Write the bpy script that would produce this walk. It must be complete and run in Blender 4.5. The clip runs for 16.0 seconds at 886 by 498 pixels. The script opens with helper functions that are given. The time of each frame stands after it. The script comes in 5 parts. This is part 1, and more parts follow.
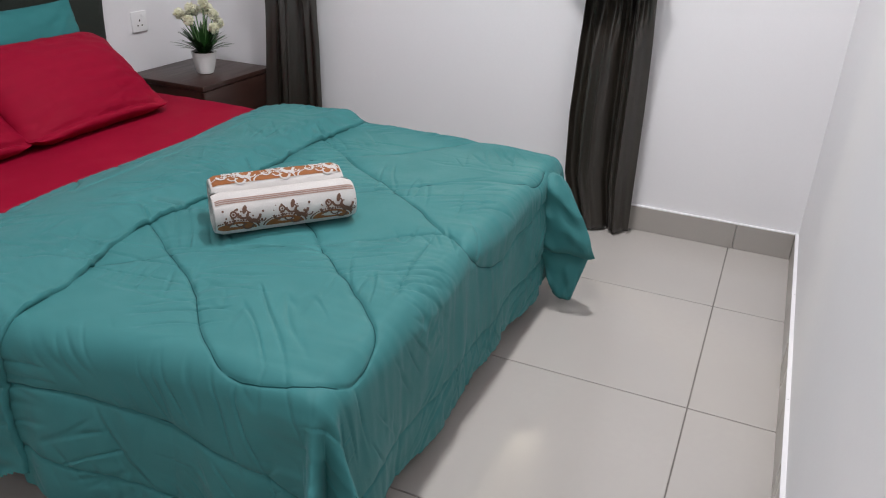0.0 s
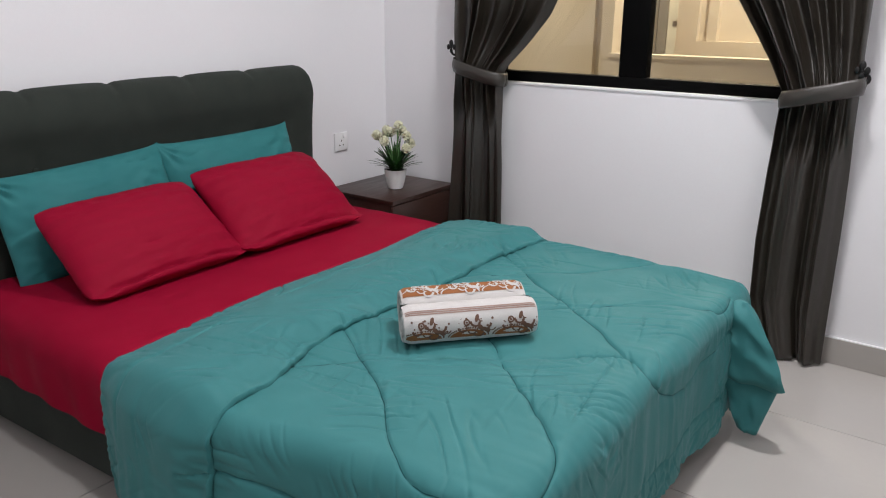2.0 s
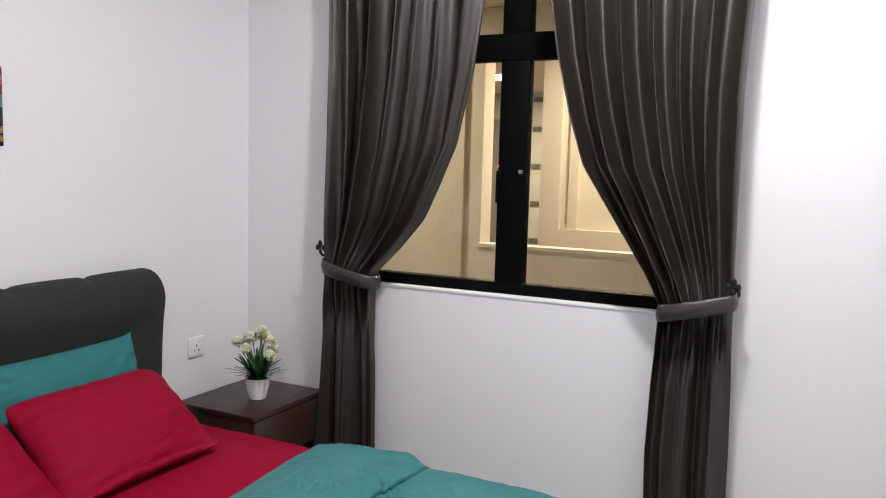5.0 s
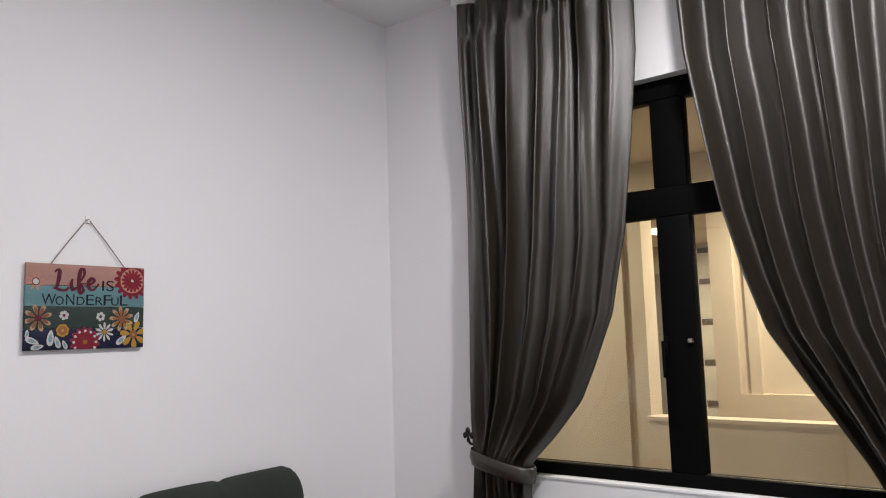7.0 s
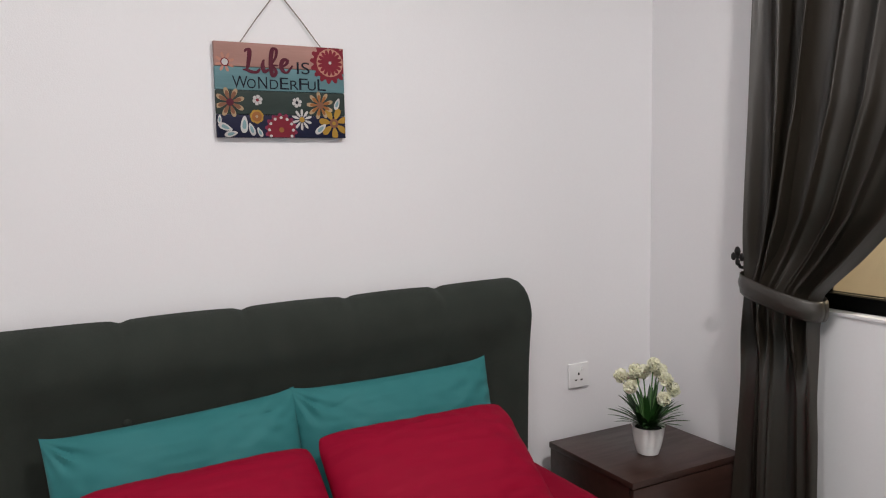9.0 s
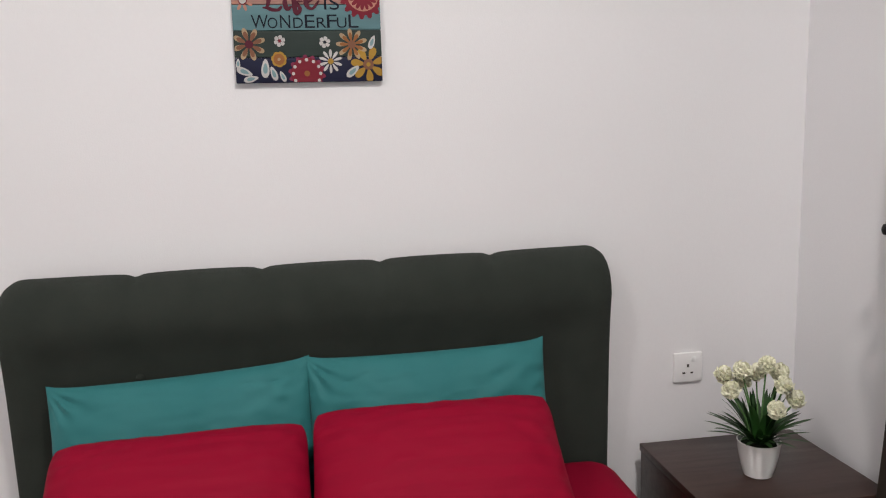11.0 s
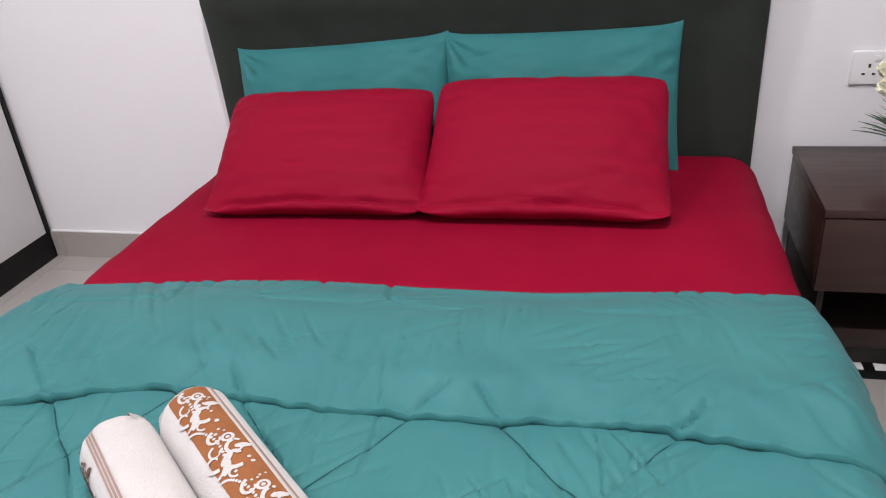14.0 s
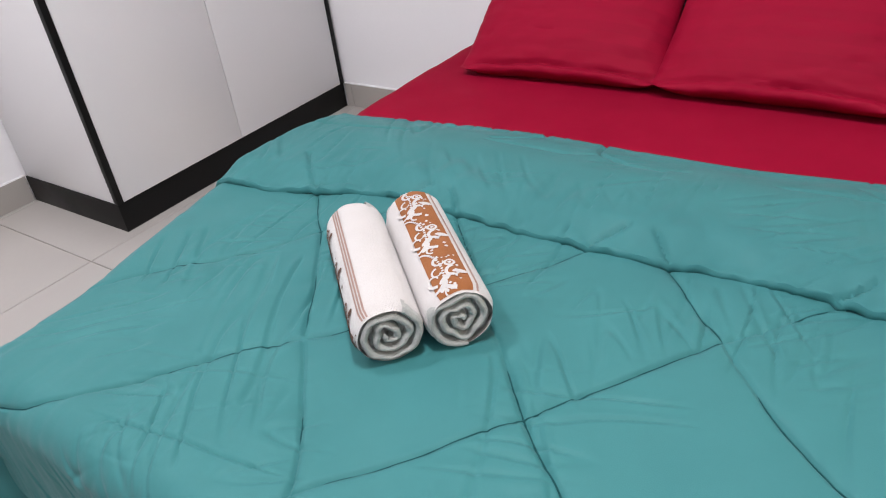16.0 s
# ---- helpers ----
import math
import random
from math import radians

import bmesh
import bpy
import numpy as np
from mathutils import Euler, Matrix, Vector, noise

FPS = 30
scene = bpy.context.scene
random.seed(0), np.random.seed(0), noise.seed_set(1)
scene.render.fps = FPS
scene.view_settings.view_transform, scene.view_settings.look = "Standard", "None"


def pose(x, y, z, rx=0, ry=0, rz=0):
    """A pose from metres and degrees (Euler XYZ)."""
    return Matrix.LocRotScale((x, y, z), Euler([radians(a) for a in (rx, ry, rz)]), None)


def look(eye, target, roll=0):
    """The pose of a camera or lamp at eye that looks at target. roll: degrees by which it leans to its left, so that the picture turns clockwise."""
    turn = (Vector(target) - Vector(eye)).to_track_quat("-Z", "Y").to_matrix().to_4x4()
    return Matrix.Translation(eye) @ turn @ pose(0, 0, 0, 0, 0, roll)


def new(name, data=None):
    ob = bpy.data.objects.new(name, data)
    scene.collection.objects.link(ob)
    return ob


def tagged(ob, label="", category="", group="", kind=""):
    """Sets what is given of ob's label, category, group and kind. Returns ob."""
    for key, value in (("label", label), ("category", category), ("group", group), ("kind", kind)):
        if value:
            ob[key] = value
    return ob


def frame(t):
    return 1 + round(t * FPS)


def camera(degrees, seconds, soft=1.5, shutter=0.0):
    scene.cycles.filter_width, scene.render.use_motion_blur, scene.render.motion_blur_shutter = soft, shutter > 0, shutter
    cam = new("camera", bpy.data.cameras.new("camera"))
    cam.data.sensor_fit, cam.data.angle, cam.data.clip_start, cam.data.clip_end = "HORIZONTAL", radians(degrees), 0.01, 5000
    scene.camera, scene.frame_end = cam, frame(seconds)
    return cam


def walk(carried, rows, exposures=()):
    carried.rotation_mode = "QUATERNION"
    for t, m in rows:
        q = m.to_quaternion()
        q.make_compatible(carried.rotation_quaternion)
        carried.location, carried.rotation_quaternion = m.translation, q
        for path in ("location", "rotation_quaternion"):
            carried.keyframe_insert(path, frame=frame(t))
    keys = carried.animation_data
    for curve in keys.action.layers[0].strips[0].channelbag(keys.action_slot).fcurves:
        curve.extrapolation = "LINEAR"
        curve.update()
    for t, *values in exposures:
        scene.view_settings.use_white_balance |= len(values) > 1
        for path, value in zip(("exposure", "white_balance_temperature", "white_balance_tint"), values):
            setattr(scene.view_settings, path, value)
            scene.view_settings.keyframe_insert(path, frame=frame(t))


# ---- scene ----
cam = camera(60.6, 16.0, soft=1.1)
PATH = [
    (0, (2.544, -2.87, 1.22), (1.836, -1.213, 0.353), 2.2),
    (0.5, (2.537, -2.893, 1.249), (1.673, -1.225, 0.563), 1.3),
    (1, (2.537, -2.906, 1.253), (1.582, -1.275, 0.6), 0.9),
    (1.5, (2.53, -2.915, 1.254), (1.478, -1.334, 0.625), 0.5),
    (2, (2.517, -2.922, 1.255), (1.386, -1.389, 0.646), 0.3),
    (2.5, (2.517, -2.938, 1.264), (1.325, -1.447, 0.666), 0.2),
    (3, (2.494, -2.936, 1.263), (1.259, -1.471, 0.688), 0.6),
    (3.5, (2.48, -2.928, 1.278), (1.224, -1.473, 0.724), 0.8),
    (4, (2.436, -2.872, 1.307), (1.256, -1.338, 0.803), 0.8),
    (4.5, (2.395, -2.805, 1.379), (1.438, -1.09, 1), 0.7),
    (4.7, (2.37, -2.778, 1.391), (1.502, -1.003, 1.082), 1.1),
    (6.8, (2.285, -2.469, 1.467), (1.143, -0.854, 1.771), -1.7),
    (7, (2.248, -2.463, 1.465), (1.015, -0.904, 1.691), -1.7),
    (7.5, (2.199, -2.321, 1.427), (0.807, -0.892, 1.563), -1.6),
    (8, (2.122, -2.17, 1.362), (0.606, -0.858, 1.382), -2.6),
    (8.5, (2.112, -2.048, 1.358), (0.444, -0.949, 1.259), -2.4),
    (8.7, (2.09, -2.024, 1.357), (0.386, -0.991, 1.22), -1.8),
    (10.8, (1.965, -1.371, 1.294), (0.035, -0.994, 0.94), -1.7),
    (11, (1.957, -1.333, 1.324), (0.004, -1.031, 1.02), -1.6),
    (11.5, (1.895, -1.223, 1.304), (-0.071, -1.061, 0.972), -3.6),
    (12, (1.806, -1.135, 1.286), (-0.135, -1.145, 0.805), -4.1),
    (12.5, (1.84, -1.028, 1.263), (-0.082, -1.359, 0.818), -3.2),
    (13, (1.893, -0.927, 1.338), (0.021, -1.341, 0.768), -2.1),
    (13.5, (2.011, -0.955, 1.255), (0.225, -1.364, 0.453), -3.7),
    (14, (2.102, -0.937, 1.2), (0.383, -1.39, 0.282), -4.9),
    (14.5, (2.136, -0.897, 1.185), (0.514, -1.45, 0.154), -6.0),
    (15, (2.159, -0.818, 1.164), (0.681, -1.502, 0.003), -8.8),
    (15.5, (2.191, -0.775, 1.166), (0.781, -1.59, 0.005), -9.9),
    (16, (2.243, -0.757, 1.177), (0.923, -1.814, 0.109), -7.9),
]
walk(cam, [(t, look(eye, target, roll)) for t, eye, target, roll in PATH],
     exposures=[(0.0, 0.25, 6550, 10), (4.5, 0.26, 6600, 10), (7.0, 0.04, 6700, 10), (8.5, 0.10, 6850, 10), (11.0, 0.20, 7000, 10), (13.0, 0.20, 6900, 10), (13.5, 0.38, 6800, 13), (14.0, 0.59, 6650, 14), (14.5, 0.59, 6560, 14), (16.0, 0.57, 6560, 13)])

# ---- world, lights, exposure ----
world = bpy.data.worlds.new("night")
scene.world = world
world.use_nodes = True
world.node_tree.nodes["Background"].inputs[0].default_value = (0.02, 0.022, 0.03, 1)
world.node_tree.nodes["Background"].inputs[1].default_value = 0.3

ROOM_X, ROOM_Y, ROOM_Z = 2.74, -3.54, 2.865
LAMPS = ((1.87, -0.92, 34), (1.87, -2.42, 18))


def area_lamp(name, place, size, watts, colour, target):
    data = bpy.data.lights.new(name, "AREA")
    data.shape, data.size, data.energy, data.color = "DISK", size, watts, colour
    ob = new(name, data)
    ob.matrix_world = look(place, target)
    return ob


for lx, ly, power in LAMPS:
    area_lamp("room_lamp_light", (lx, ly, ROOM_Z - 0.045), 0.17, power, (0.99, 0.972, 1.0), (lx, ly, 0))
# corridor and walkway sources are added out of view to brighten the cream walls
area_lamp("corridor_fill", (-0.2, 0.80, 2.39), 0.2, 20, (1.0, 0.89, 0.69), (-0.2, 0.80, 0))
area_lamp("walkway_light", (1.35, 2.12, 2.39), 0.2, 38, (1.0, 0.89, 0.69), (1.35, 2.12, 0))
area_lamp("lobby_light", (-0.6, 4.6, 2.36), 0.3, 80, (1.0, 0.89, 0.70), (-0.6, 4.6, 0))

# ---- materials ----
SEEDS = iter(range(1, 500))


def material(name, colour, rough=0.6, metal=0.0, vary=0.06, scale=6.0, grain=0.03, grain_scale=220.0, bump=0.05, bump_scale=180.0,
             sheen=0.0, coat=0.0, wrinkle=0.0, gloss_vary=0.12, second=None, per_piece=0.0, emit=None, spec=0.5, stretch=None):
    """A principled material: two scales of colour variation, varied gloss and fine relief."""
    m = bpy.data.materials.new(name)
    m.use_nodes = True
    nt = m.node_tree
    b = nt.nodes["Principled BSDF"]
    b.inputs["Metallic"].default_value = metal
    b.inputs["Sheen Weight"].default_value = sheen
    b.inputs["Coat Weight"].default_value = coat
    b.inputs["Specular IOR Level"].default_value = spec
    co = nt.nodes.new("ShaderNodeTexCoord").outputs["Object"]
    if stretch:
        mp = nt.nodes.new("ShaderNodeMapping")
        mp.inputs["Scale"].default_value = stretch
        nt.links.new(co, mp.inputs["Vector"])
        co = mp.outputs["Vector"]

    def noise_node(s, detail):
        n = nt.nodes.new("ShaderNodeTexNoise")
        n.inputs["Scale"].default_value, n.inputs["Detail"].default_value = s, detail
        nt.links.new(co, n.inputs["Vector"])
        return n.outputs["Fac"]

    def mixed(a, c, fac, blend="MIX"):
        x = nt.nodes.new("ShaderNodeMix")
        x.data_type, x.blend_type = "RGBA", blend
        for sock, val in ((x.inputs[0], fac), (x.inputs[6], a), (x.inputs[7], c)):
            if isinstance(val, (float, int)):
                sock.default_value = val
            elif isinstance(val, tuple):
                sock.default_value = (*val[:3], 1)
            else:
                nt.links.new(val, sock)
        return x.outputs[2]

    def ranged(val, lo, hi):
        r = nt.nodes.new("ShaderNodeMapRange")
        r.inputs[1].default_value, r.inputs[2].default_value = 0.3, 0.7
        r.inputs[3].default_value, r.inputs[4].default_value = lo, hi
        nt.links.new(val, r.inputs[0])
        return r.outputs[0]

    big, small = noise_node(scale, 4), noise_node(grain_scale, 3)
    col = mixed(colour, second or tuple(c * (1 - 2 * vary) for c in colour), ranged(big, 0, 1))
    col = mixed(col, tuple(c * (1 - 4 * grain) for c in colour), ranged(small, 0, 0.5))
    if per_piece:
        info = nt.nodes.new("ShaderNodeObjectInfo")
        hv = nt.nodes.new("ShaderNodeHueSaturation")
        r = nt.nodes.new("ShaderNodeMapRange")
        r.inputs[3].default_value, r.inputs[4].default_value = 1 - per_piece, 1 + per_piece
        nt.links.new(info.outputs["Random"], r.inputs[0])
        nt.links.new(r.outputs[0], hv.inputs["Value"])
        nt.links.new(col, hv.inputs["Color"])
        col = hv.outputs[0]
    nt.links.new(col, b.inputs["Base Color"])
    nt.links.new(ranged(big, rough * (1 - gloss_vary), min(1, rough * (1 + gloss_vary))), b.inputs["Roughness"])
    if bump:
        bp = nt.nodes.new("ShaderNodeBump")
        bp.inputs["Strength"].default_value, bp.inputs["Distance"].default_value = min(1, bump * 4), 0.002
        nt.links.new(noise_node(bump_scale, 3), bp.inputs["Height"])
        nt.links.new(bp.outputs[0], b.inputs["Normal"])
        if wrinkle:
            rn = nt.nodes.new("ShaderNodeTexNoise")
            rn.noise_type = "RIDGED_MULTIFRACTAL"
            rn.inputs["Scale"].default_value, rn.inputs["Detail"].default_value, rn.inputs["Distortion"].default_value = 6.5, 3.0, 1.1
            nt.links.new(co, rn.inputs["Vector"])
            b2 = nt.nodes.new("ShaderNodeBump")
            b2.inputs["Strength"].default_value, b2.inputs["Distance"].default_value = wrinkle, 0.006
            nt.links.new(rn.outputs["Fac"], b2.inputs["Height"])
            nt.links.new(b2.outputs[0], bp.inputs["Normal"])
    if emit:
        b.inputs["Emission Color"].default_value = (*emit[:3], 1)
        b.inputs["Emission Strength"].default_value = emit[3]
    return m


def striped(m, colour, axis, pitch, rough_a, rough_b):
    """Woven satin stripes: the gloss and a touch of the colour alternate across the cloth."""
    nt = m.node_tree
    b = nt.nodes["Principled BSDF"]
    co = nt.nodes.new("ShaderNodeTexCoord").outputs["Object"]
    w = nt.nodes.new("ShaderNodeTexWave")
    w.wave_profile, w.bands_direction = "SIN", axis
    w.inputs["Scale"].default_value = math.pi / (10 * pitch)
    w.inputs["Distortion"].default_value = 0.6
    w.inputs["Detail Scale"].default_value = 0.5
    nt.links.new(co, w.inputs["Vector"])
    ramp = nt.nodes.new("ShaderNodeMapRange")
    ramp.inputs[1].default_value, ramp.inputs[2].default_value = 0.45, 0.55
    ramp.inputs[3].default_value, ramp.inputs[4].default_value = rough_a, rough_b
    nt.links.new(w.outputs["Fac"], ramp.inputs[0])
    nt.links.new(ramp.outputs[0], b.inputs["Roughness"])
    mix = nt.nodes.new("ShaderNodeMix")
    mix.data_type = "RGBA"
    mix.inputs[7].default_value = (*colour, 1)
    old = b.inputs["Base Color"].links[0].from_socket
    nt.links.new(old, mix.inputs[6])
    sc = nt.nodes.new("ShaderNodeMapRange")
    sc.inputs[1].default_value, sc.inputs[2].default_value = 0.45, 0.55
    nt.links.new(w.outputs["Fac"], sc.inputs[0])
    nt.links.new(sc.outputs[0], mix.inputs[0])
    nt.links.new(mix.outputs[2], b.inputs["Base Color"])
    return m


M_WALL = material("wall_paint", (0.79, 0.785, 0.80), 0.62, vary=0.012, scale=1.6, grain=0.008, grain_scale=90, bump=0.05, bump_scale=260)
M_CEIL = material("ceiling_paint", (0.80, 0.79, 0.80), 0.8, vary=0.012, scale=1.2, grain=0.006, bump=0.03)
M_TILE = material("floor_tile", (0.435, 0.412, 0.385), 0.17, vary=0.03, scale=2.2, grain=0.012, grain_scale=60, bump=0.004, bump_scale=30, per_piece=0.018)
M_GROUT = material("grout", (0.20, 0.185, 0.17), 0.9, vary=0.15, scale=9, bump=0.15)
M_SKIRT = material("skirting_tile", (0.40, 0.375, 0.345), 0.3, vary=0.03, scale=3, grain=0.02, bump=0.01, per_piece=0.03)
M_TEAL = material("teal_cotton", (0.033, 0.180, 0.186), 0.66, vary=0.05, scale=7, grain=0.04, grain_scale=700, bump=0.06, bump_scale=900, sheen=0.05, spec=0.32, wrinkle=0.40)
M_TEAL_P = material("teal_pillow_cotton", (0.022, 0.170, 0.176), 0.7, vary=0.05, scale=9, grain=0.04, grain_scale=700, bump=0.06, bump_scale=900, sheen=0.05, spec=0.3, wrinkle=0.28)
# much darker than the cover: the crease's shade is put into this colour
M_SEAM_SHADE = material("teal_seam_shade", (0.012, 0.075, 0.080), 0.8, vary=0.1, scale=40, bump=0.1, spec=0.1)
M_RED = material("crimson_cotton", (0.258, 0.0022, 0.0225), 0.78, vary=0.04, scale=6, grain=0.04, grain_scale=700, bump=0.05, bump_scale=900, spec=0.08, wrinkle=0.2)
M_REDS = striped(material("crimson_striped_cotton", (0.256, 0.0021, 0.0222), 0.66, vary=0.04, scale=6, grain=0.03, grain_scale=700, bump=0.05, bump_scale=900, spec=0.10, wrinkle=0.26),
                 (0.2485, 0.00195, 0.0212), "Y", 0.052, 0.67, 0.65)
M_UPH = material("charcoal_upholstery", (0.0375, 0.0450, 0.0385), 0.92, vary=0.08, scale=10, grain=0.12, grain_scale=520, bump=0.2, bump_scale=700, sheen=0.04, spec=0.10)
M_WOOD = material("dark_wood_veneer", (0.046, 0.021, 0.0155), 0.38, vary=0.2, scale=5, grain=0.06, grain_scale=60, bump=0.03, bump_scale=70, stretch=(9, 1, 9))
# darker wood tone for the table's inner panels, lower box and legs
M_WOOD_DARK = material("darker_wood", (0.03, 0.018, 0.014), 0.6, vary=0.15, scale=5, bump=0.03)
M_CURT = material("taupe_satin", (0.0235, 0.0185, 0.0128), 0.35, vary=0.10, scale=5, grain=0.12, grain_scale=600, bump=0.08, bump_scale=800, spec=0.8)
M_BLACK = material("black_aluminium", (0.004, 0.004, 0.004), 0.55, vary=0.1, bump=0.01, spec=0.03)
M_IRON = material("black_iron", (0.02, 0.02, 0.02), 0.45, metal=0.6, vary=0.1, bump=0.03)
M_LAM = material("white_laminate", (0.76, 0.755, 0.76), 0.36, vary=0.004, scale=3, grain=0.004, bump=0.006, bump_scale=140, gloss_vary=0.01)
M_BLACKLAM = material("black_laminate", (0.005, 0.005, 0.005), 0.45, vary=0.1, bump=0.012, spec=0.25)
M_PLAS = material("white_plastic", (0.80, 0.80, 0.80), 0.3, vary=0.01, grain=0.0, bump=0.0)
M_HOLE = material("socket_hole", (0.03, 0.025, 0.02), 0.7, bump=0.0)
M_POT = material("white_ceramic", (0.82, 0.82, 0.81), 0.22, vary=0.01, grain=0.0, bump=0.0)
M_SOIL = material("dark_foam", (0.015, 0.02, 0.012), 0.95, bump=0.3)
M_LEAF = material("plastic_leaf", (0.022, 0.085, 0.014), 0.42, vary=0.3, scale=14, second=(0.008, 0.038, 0.008), bump=0.05)
M_STEM = material("plastic_stem", (0.10, 0.22, 0.07), 0.5, vary=0.1)
M_PETAL = material("cream_petal", (0.88, 0.87, 0.72), 0.6, vary=0.05, scale=60, second=(0.82, 0.82, 0.58), bump=0.05)
M_TOWEL = material("white_terry", (0.55, 0.53, 0.515), 0.95, vary=0.03, scale=20, grain=0.05, grain_scale=380, bump=0.9, bump_scale=420, sheen=0.3)
M_TOWEL_IN = material("grey_terry", (0.40, 0.41, 0.39), 0.95, vary=0.12, scale=60, grain=0.1, grain_scale=380, bump=0.9, bump_scale=420, sheen=0.3)
M_TBROWN = material("brown_woven_band", (0.30, 0.105, 0.030), 0.9, vary=0.06, scale=20, grain=0.06, grain_scale=500, bump=0.3, bump_scale=600)
M_TDARK = material("dark_brown_motif", (0.150, 0.075, 0.050), 0.9, vary=0.1, scale=30, bump=0.3, bump_scale=600)
M_TSTRIPE = material("mauve_stripe", (0.36, 0.24, 0.20), 0.9, vary=0.08, scale=30, bump=0.3, bump_scale=600)
M_CREAM = material("cream_render", (0.68, 0.585, 0.475), 0.85, vary=0.03, scale=2, bump=0.01, bump_scale=90)
M_CONC = material("corridor_floor", (0.45, 0.38, 0.28), 0.4, vary=0.08, scale=3, bump=0.02)
M_STEEL = material("brushed_steel", (0.35, 0.31, 0.26), 0.38, metal=0.7, vary=0.1, bump=0.02, stretch=(20, 20, 1))
M_LTILE = material("marble_wall_tile", (0.52, 0.47, 0.38), 0.3, vary=0.15, scale=5, bump=0.01)
M_DTILE = material("dark_strip_tile", (0.10, 0.075, 0.055), 0.3, vary=0.15, bump=0.01)
M_REDLED = material("red_display", (0.3, 0.01, 0.01), 0.5, bump=0.0, emit=(1.0, 0.05, 0.03, 6.0))
M_DIFF = material("lamp_diffuser", (0.9, 0.9, 0.9), 0.5, bump=0.0, emit=(1.0, 0.97, 0.95, 6.0))
M_WARM = material("corridor_diffuser", (0.9, 0.9, 0.9), 0.5, bump=0.0, emit=(1.0, 0.82, 0.55, 8.0))
M_CORD = material("jute_cord", (0.26, 0.22, 0.19), 0.9, vary=0.1, bump=0.1)

M_GLASS = bpy.data.materials.new("window_glass")
M_GLASS.use_nodes = True
_nt = M_GLASS.node_tree
_nt.nodes.remove(_nt.nodes["Principled BSDF"])
_tr, _gl, _mx, _fr = (_nt.nodes.new("ShaderNodeBsdf" + k) if k in ("Transparent", "Glossy") else _nt.nodes.new("ShaderNode" + k)
                      for k in ("Transparent", "Glossy", "MixShader", "Fresnel"))
_gl.inputs["Roughness"].default_value = 0.01
_tr.inputs["Color"].default_value = (0.93, 0.95, 0.94, 1)
_fr.inputs["IOR"].default_value = 1.5
_nt.links.new(_fr.outputs[0], _mx.inputs[0])
_nt.links.new(_tr.outputs[0], _mx.inputs[1])
_nt.links.new(_gl.outputs[0], _mx.inputs[2])
_nt.links.new(_mx.outputs[0], _nt.nodes["Material Output"].inputs[0])


# ---- builders ----
def thing(name, at=(0, 0, 0), label="", category="", group="", kind=""):
    ob = new(name)
    ob.empty_display_size = 0.1
    ob.location = at
    return tagged(ob, label, category, group, kind)


def root_of(ob):
    while ob.parent:
        ob = ob.parent
    return ob


def mesh_of(name, bm, mat, smooth=True):
    me = bpy.data.meshes.new(name)
    bm.to_mesh(me)
    bm.free()
    for m in (mat if isinstance(mat, (list, tuple)) else [mat]):
        me.materials.append(m)
    if smooth:
        me.shade_smooth()
        me.set_sharp_from_angle(angle=radians(38))
    return me


def part(name, bm, mat, parent, label="", smooth=True):
    """One mesh, built in world metres, under a thing or a part."""
    base = root_of(parent).location
    bmesh.ops.translate(bm, verts=bm.verts, vec=-Vector(base))
    ob = new(name, mesh_of(name, bm, mat, smooth))
    ob.parent = parent
    return tagged(ob, label)


def solo(name, bm, mat, label="", category="", group="", kind="", at=(0, 0, 0), smooth=True):
    bmesh.ops.translate(bm, verts=bm.verts, vec=-Vector(at))
    ob = new(name, mesh_of(name, bm, mat, smooth))
    ob.location = at
    return tagged(ob, label, category, group, kind)


def box(x0, x1, y0, y1, z0, z1, bevel=0.0, seg=2, bm=None):
    out = bm or bmesh.new()
    made = bmesh.ops.create_cube(out, size=1, matrix=Matrix.LocRotScale(((x0 + x1) / 2, (y0 + y1) / 2, (z0 + z1) / 2), None, (x1 - x0, y1 - y0, z1 - z0)))
    if bevel:
        edges = list({e for v in made["verts"] for e in v.link_edges})
        bmesh.ops.bevel(out, geom=edges, offset=bevel, segments=seg, profile=0.5, affect="EDGES")
    return out


def lathe(profile, at, seg=32, bm=None):
    """A turned body from (radius, height) pairs round the upright axis through at."""
    out = bm or bmesh.new()
    rings = []
    for r, h in profile:
        rings.append([out.verts.new((at[0] + r * math.cos(a), at[1] + r * math.sin(a), at[2] + h)) for a in (2 * math.pi * i / seg for i in range(seg))])
    for a, b in zip(rings, rings[1:]):
        for i in range(seg):
            out.faces.new((a[i], a[(i + 1) % seg], b[(i + 1) % seg], b[i]))
    out.faces.new(reversed(rings[0]))
    out.faces.new(rings[-1])
    return out


def tube(points, radius, seg=6, bm=None):
    """A round rod along points, with one radius or one for each point."""
    out = bm or bmesh.new()
    pts = [Vector(p) for p in points]
    radii = radius if isinstance(radius, (list, tuple)) else [radius] * len(pts)
    rings = []
    for i, p in enumerate(pts):
        way = (pts[min(i + 1, len(pts) - 1)] - pts[max(i - 1, 0)]).normalized()
        side = way.cross(Vector((0, 0, 1)) if abs(way.z) < 0.9 else Vector((1, 0, 0))).normalized()
        up = side.cross(way)
        rings.append([out.verts.new(p + radii[i] * (math.cos(a) * side + math.sin(a) * up)) for a in (2 * math.pi * k / seg for k in range(seg))])
    for a, b in zip(rings, rings[1:]):
        for k in range(seg):
            out.faces.new((a[k], a[(k + 1) % seg], b[(k + 1) % seg], b[k]))
    out.faces.new(reversed(rings[0]))
    out.faces.new(rings[-1])
    return out


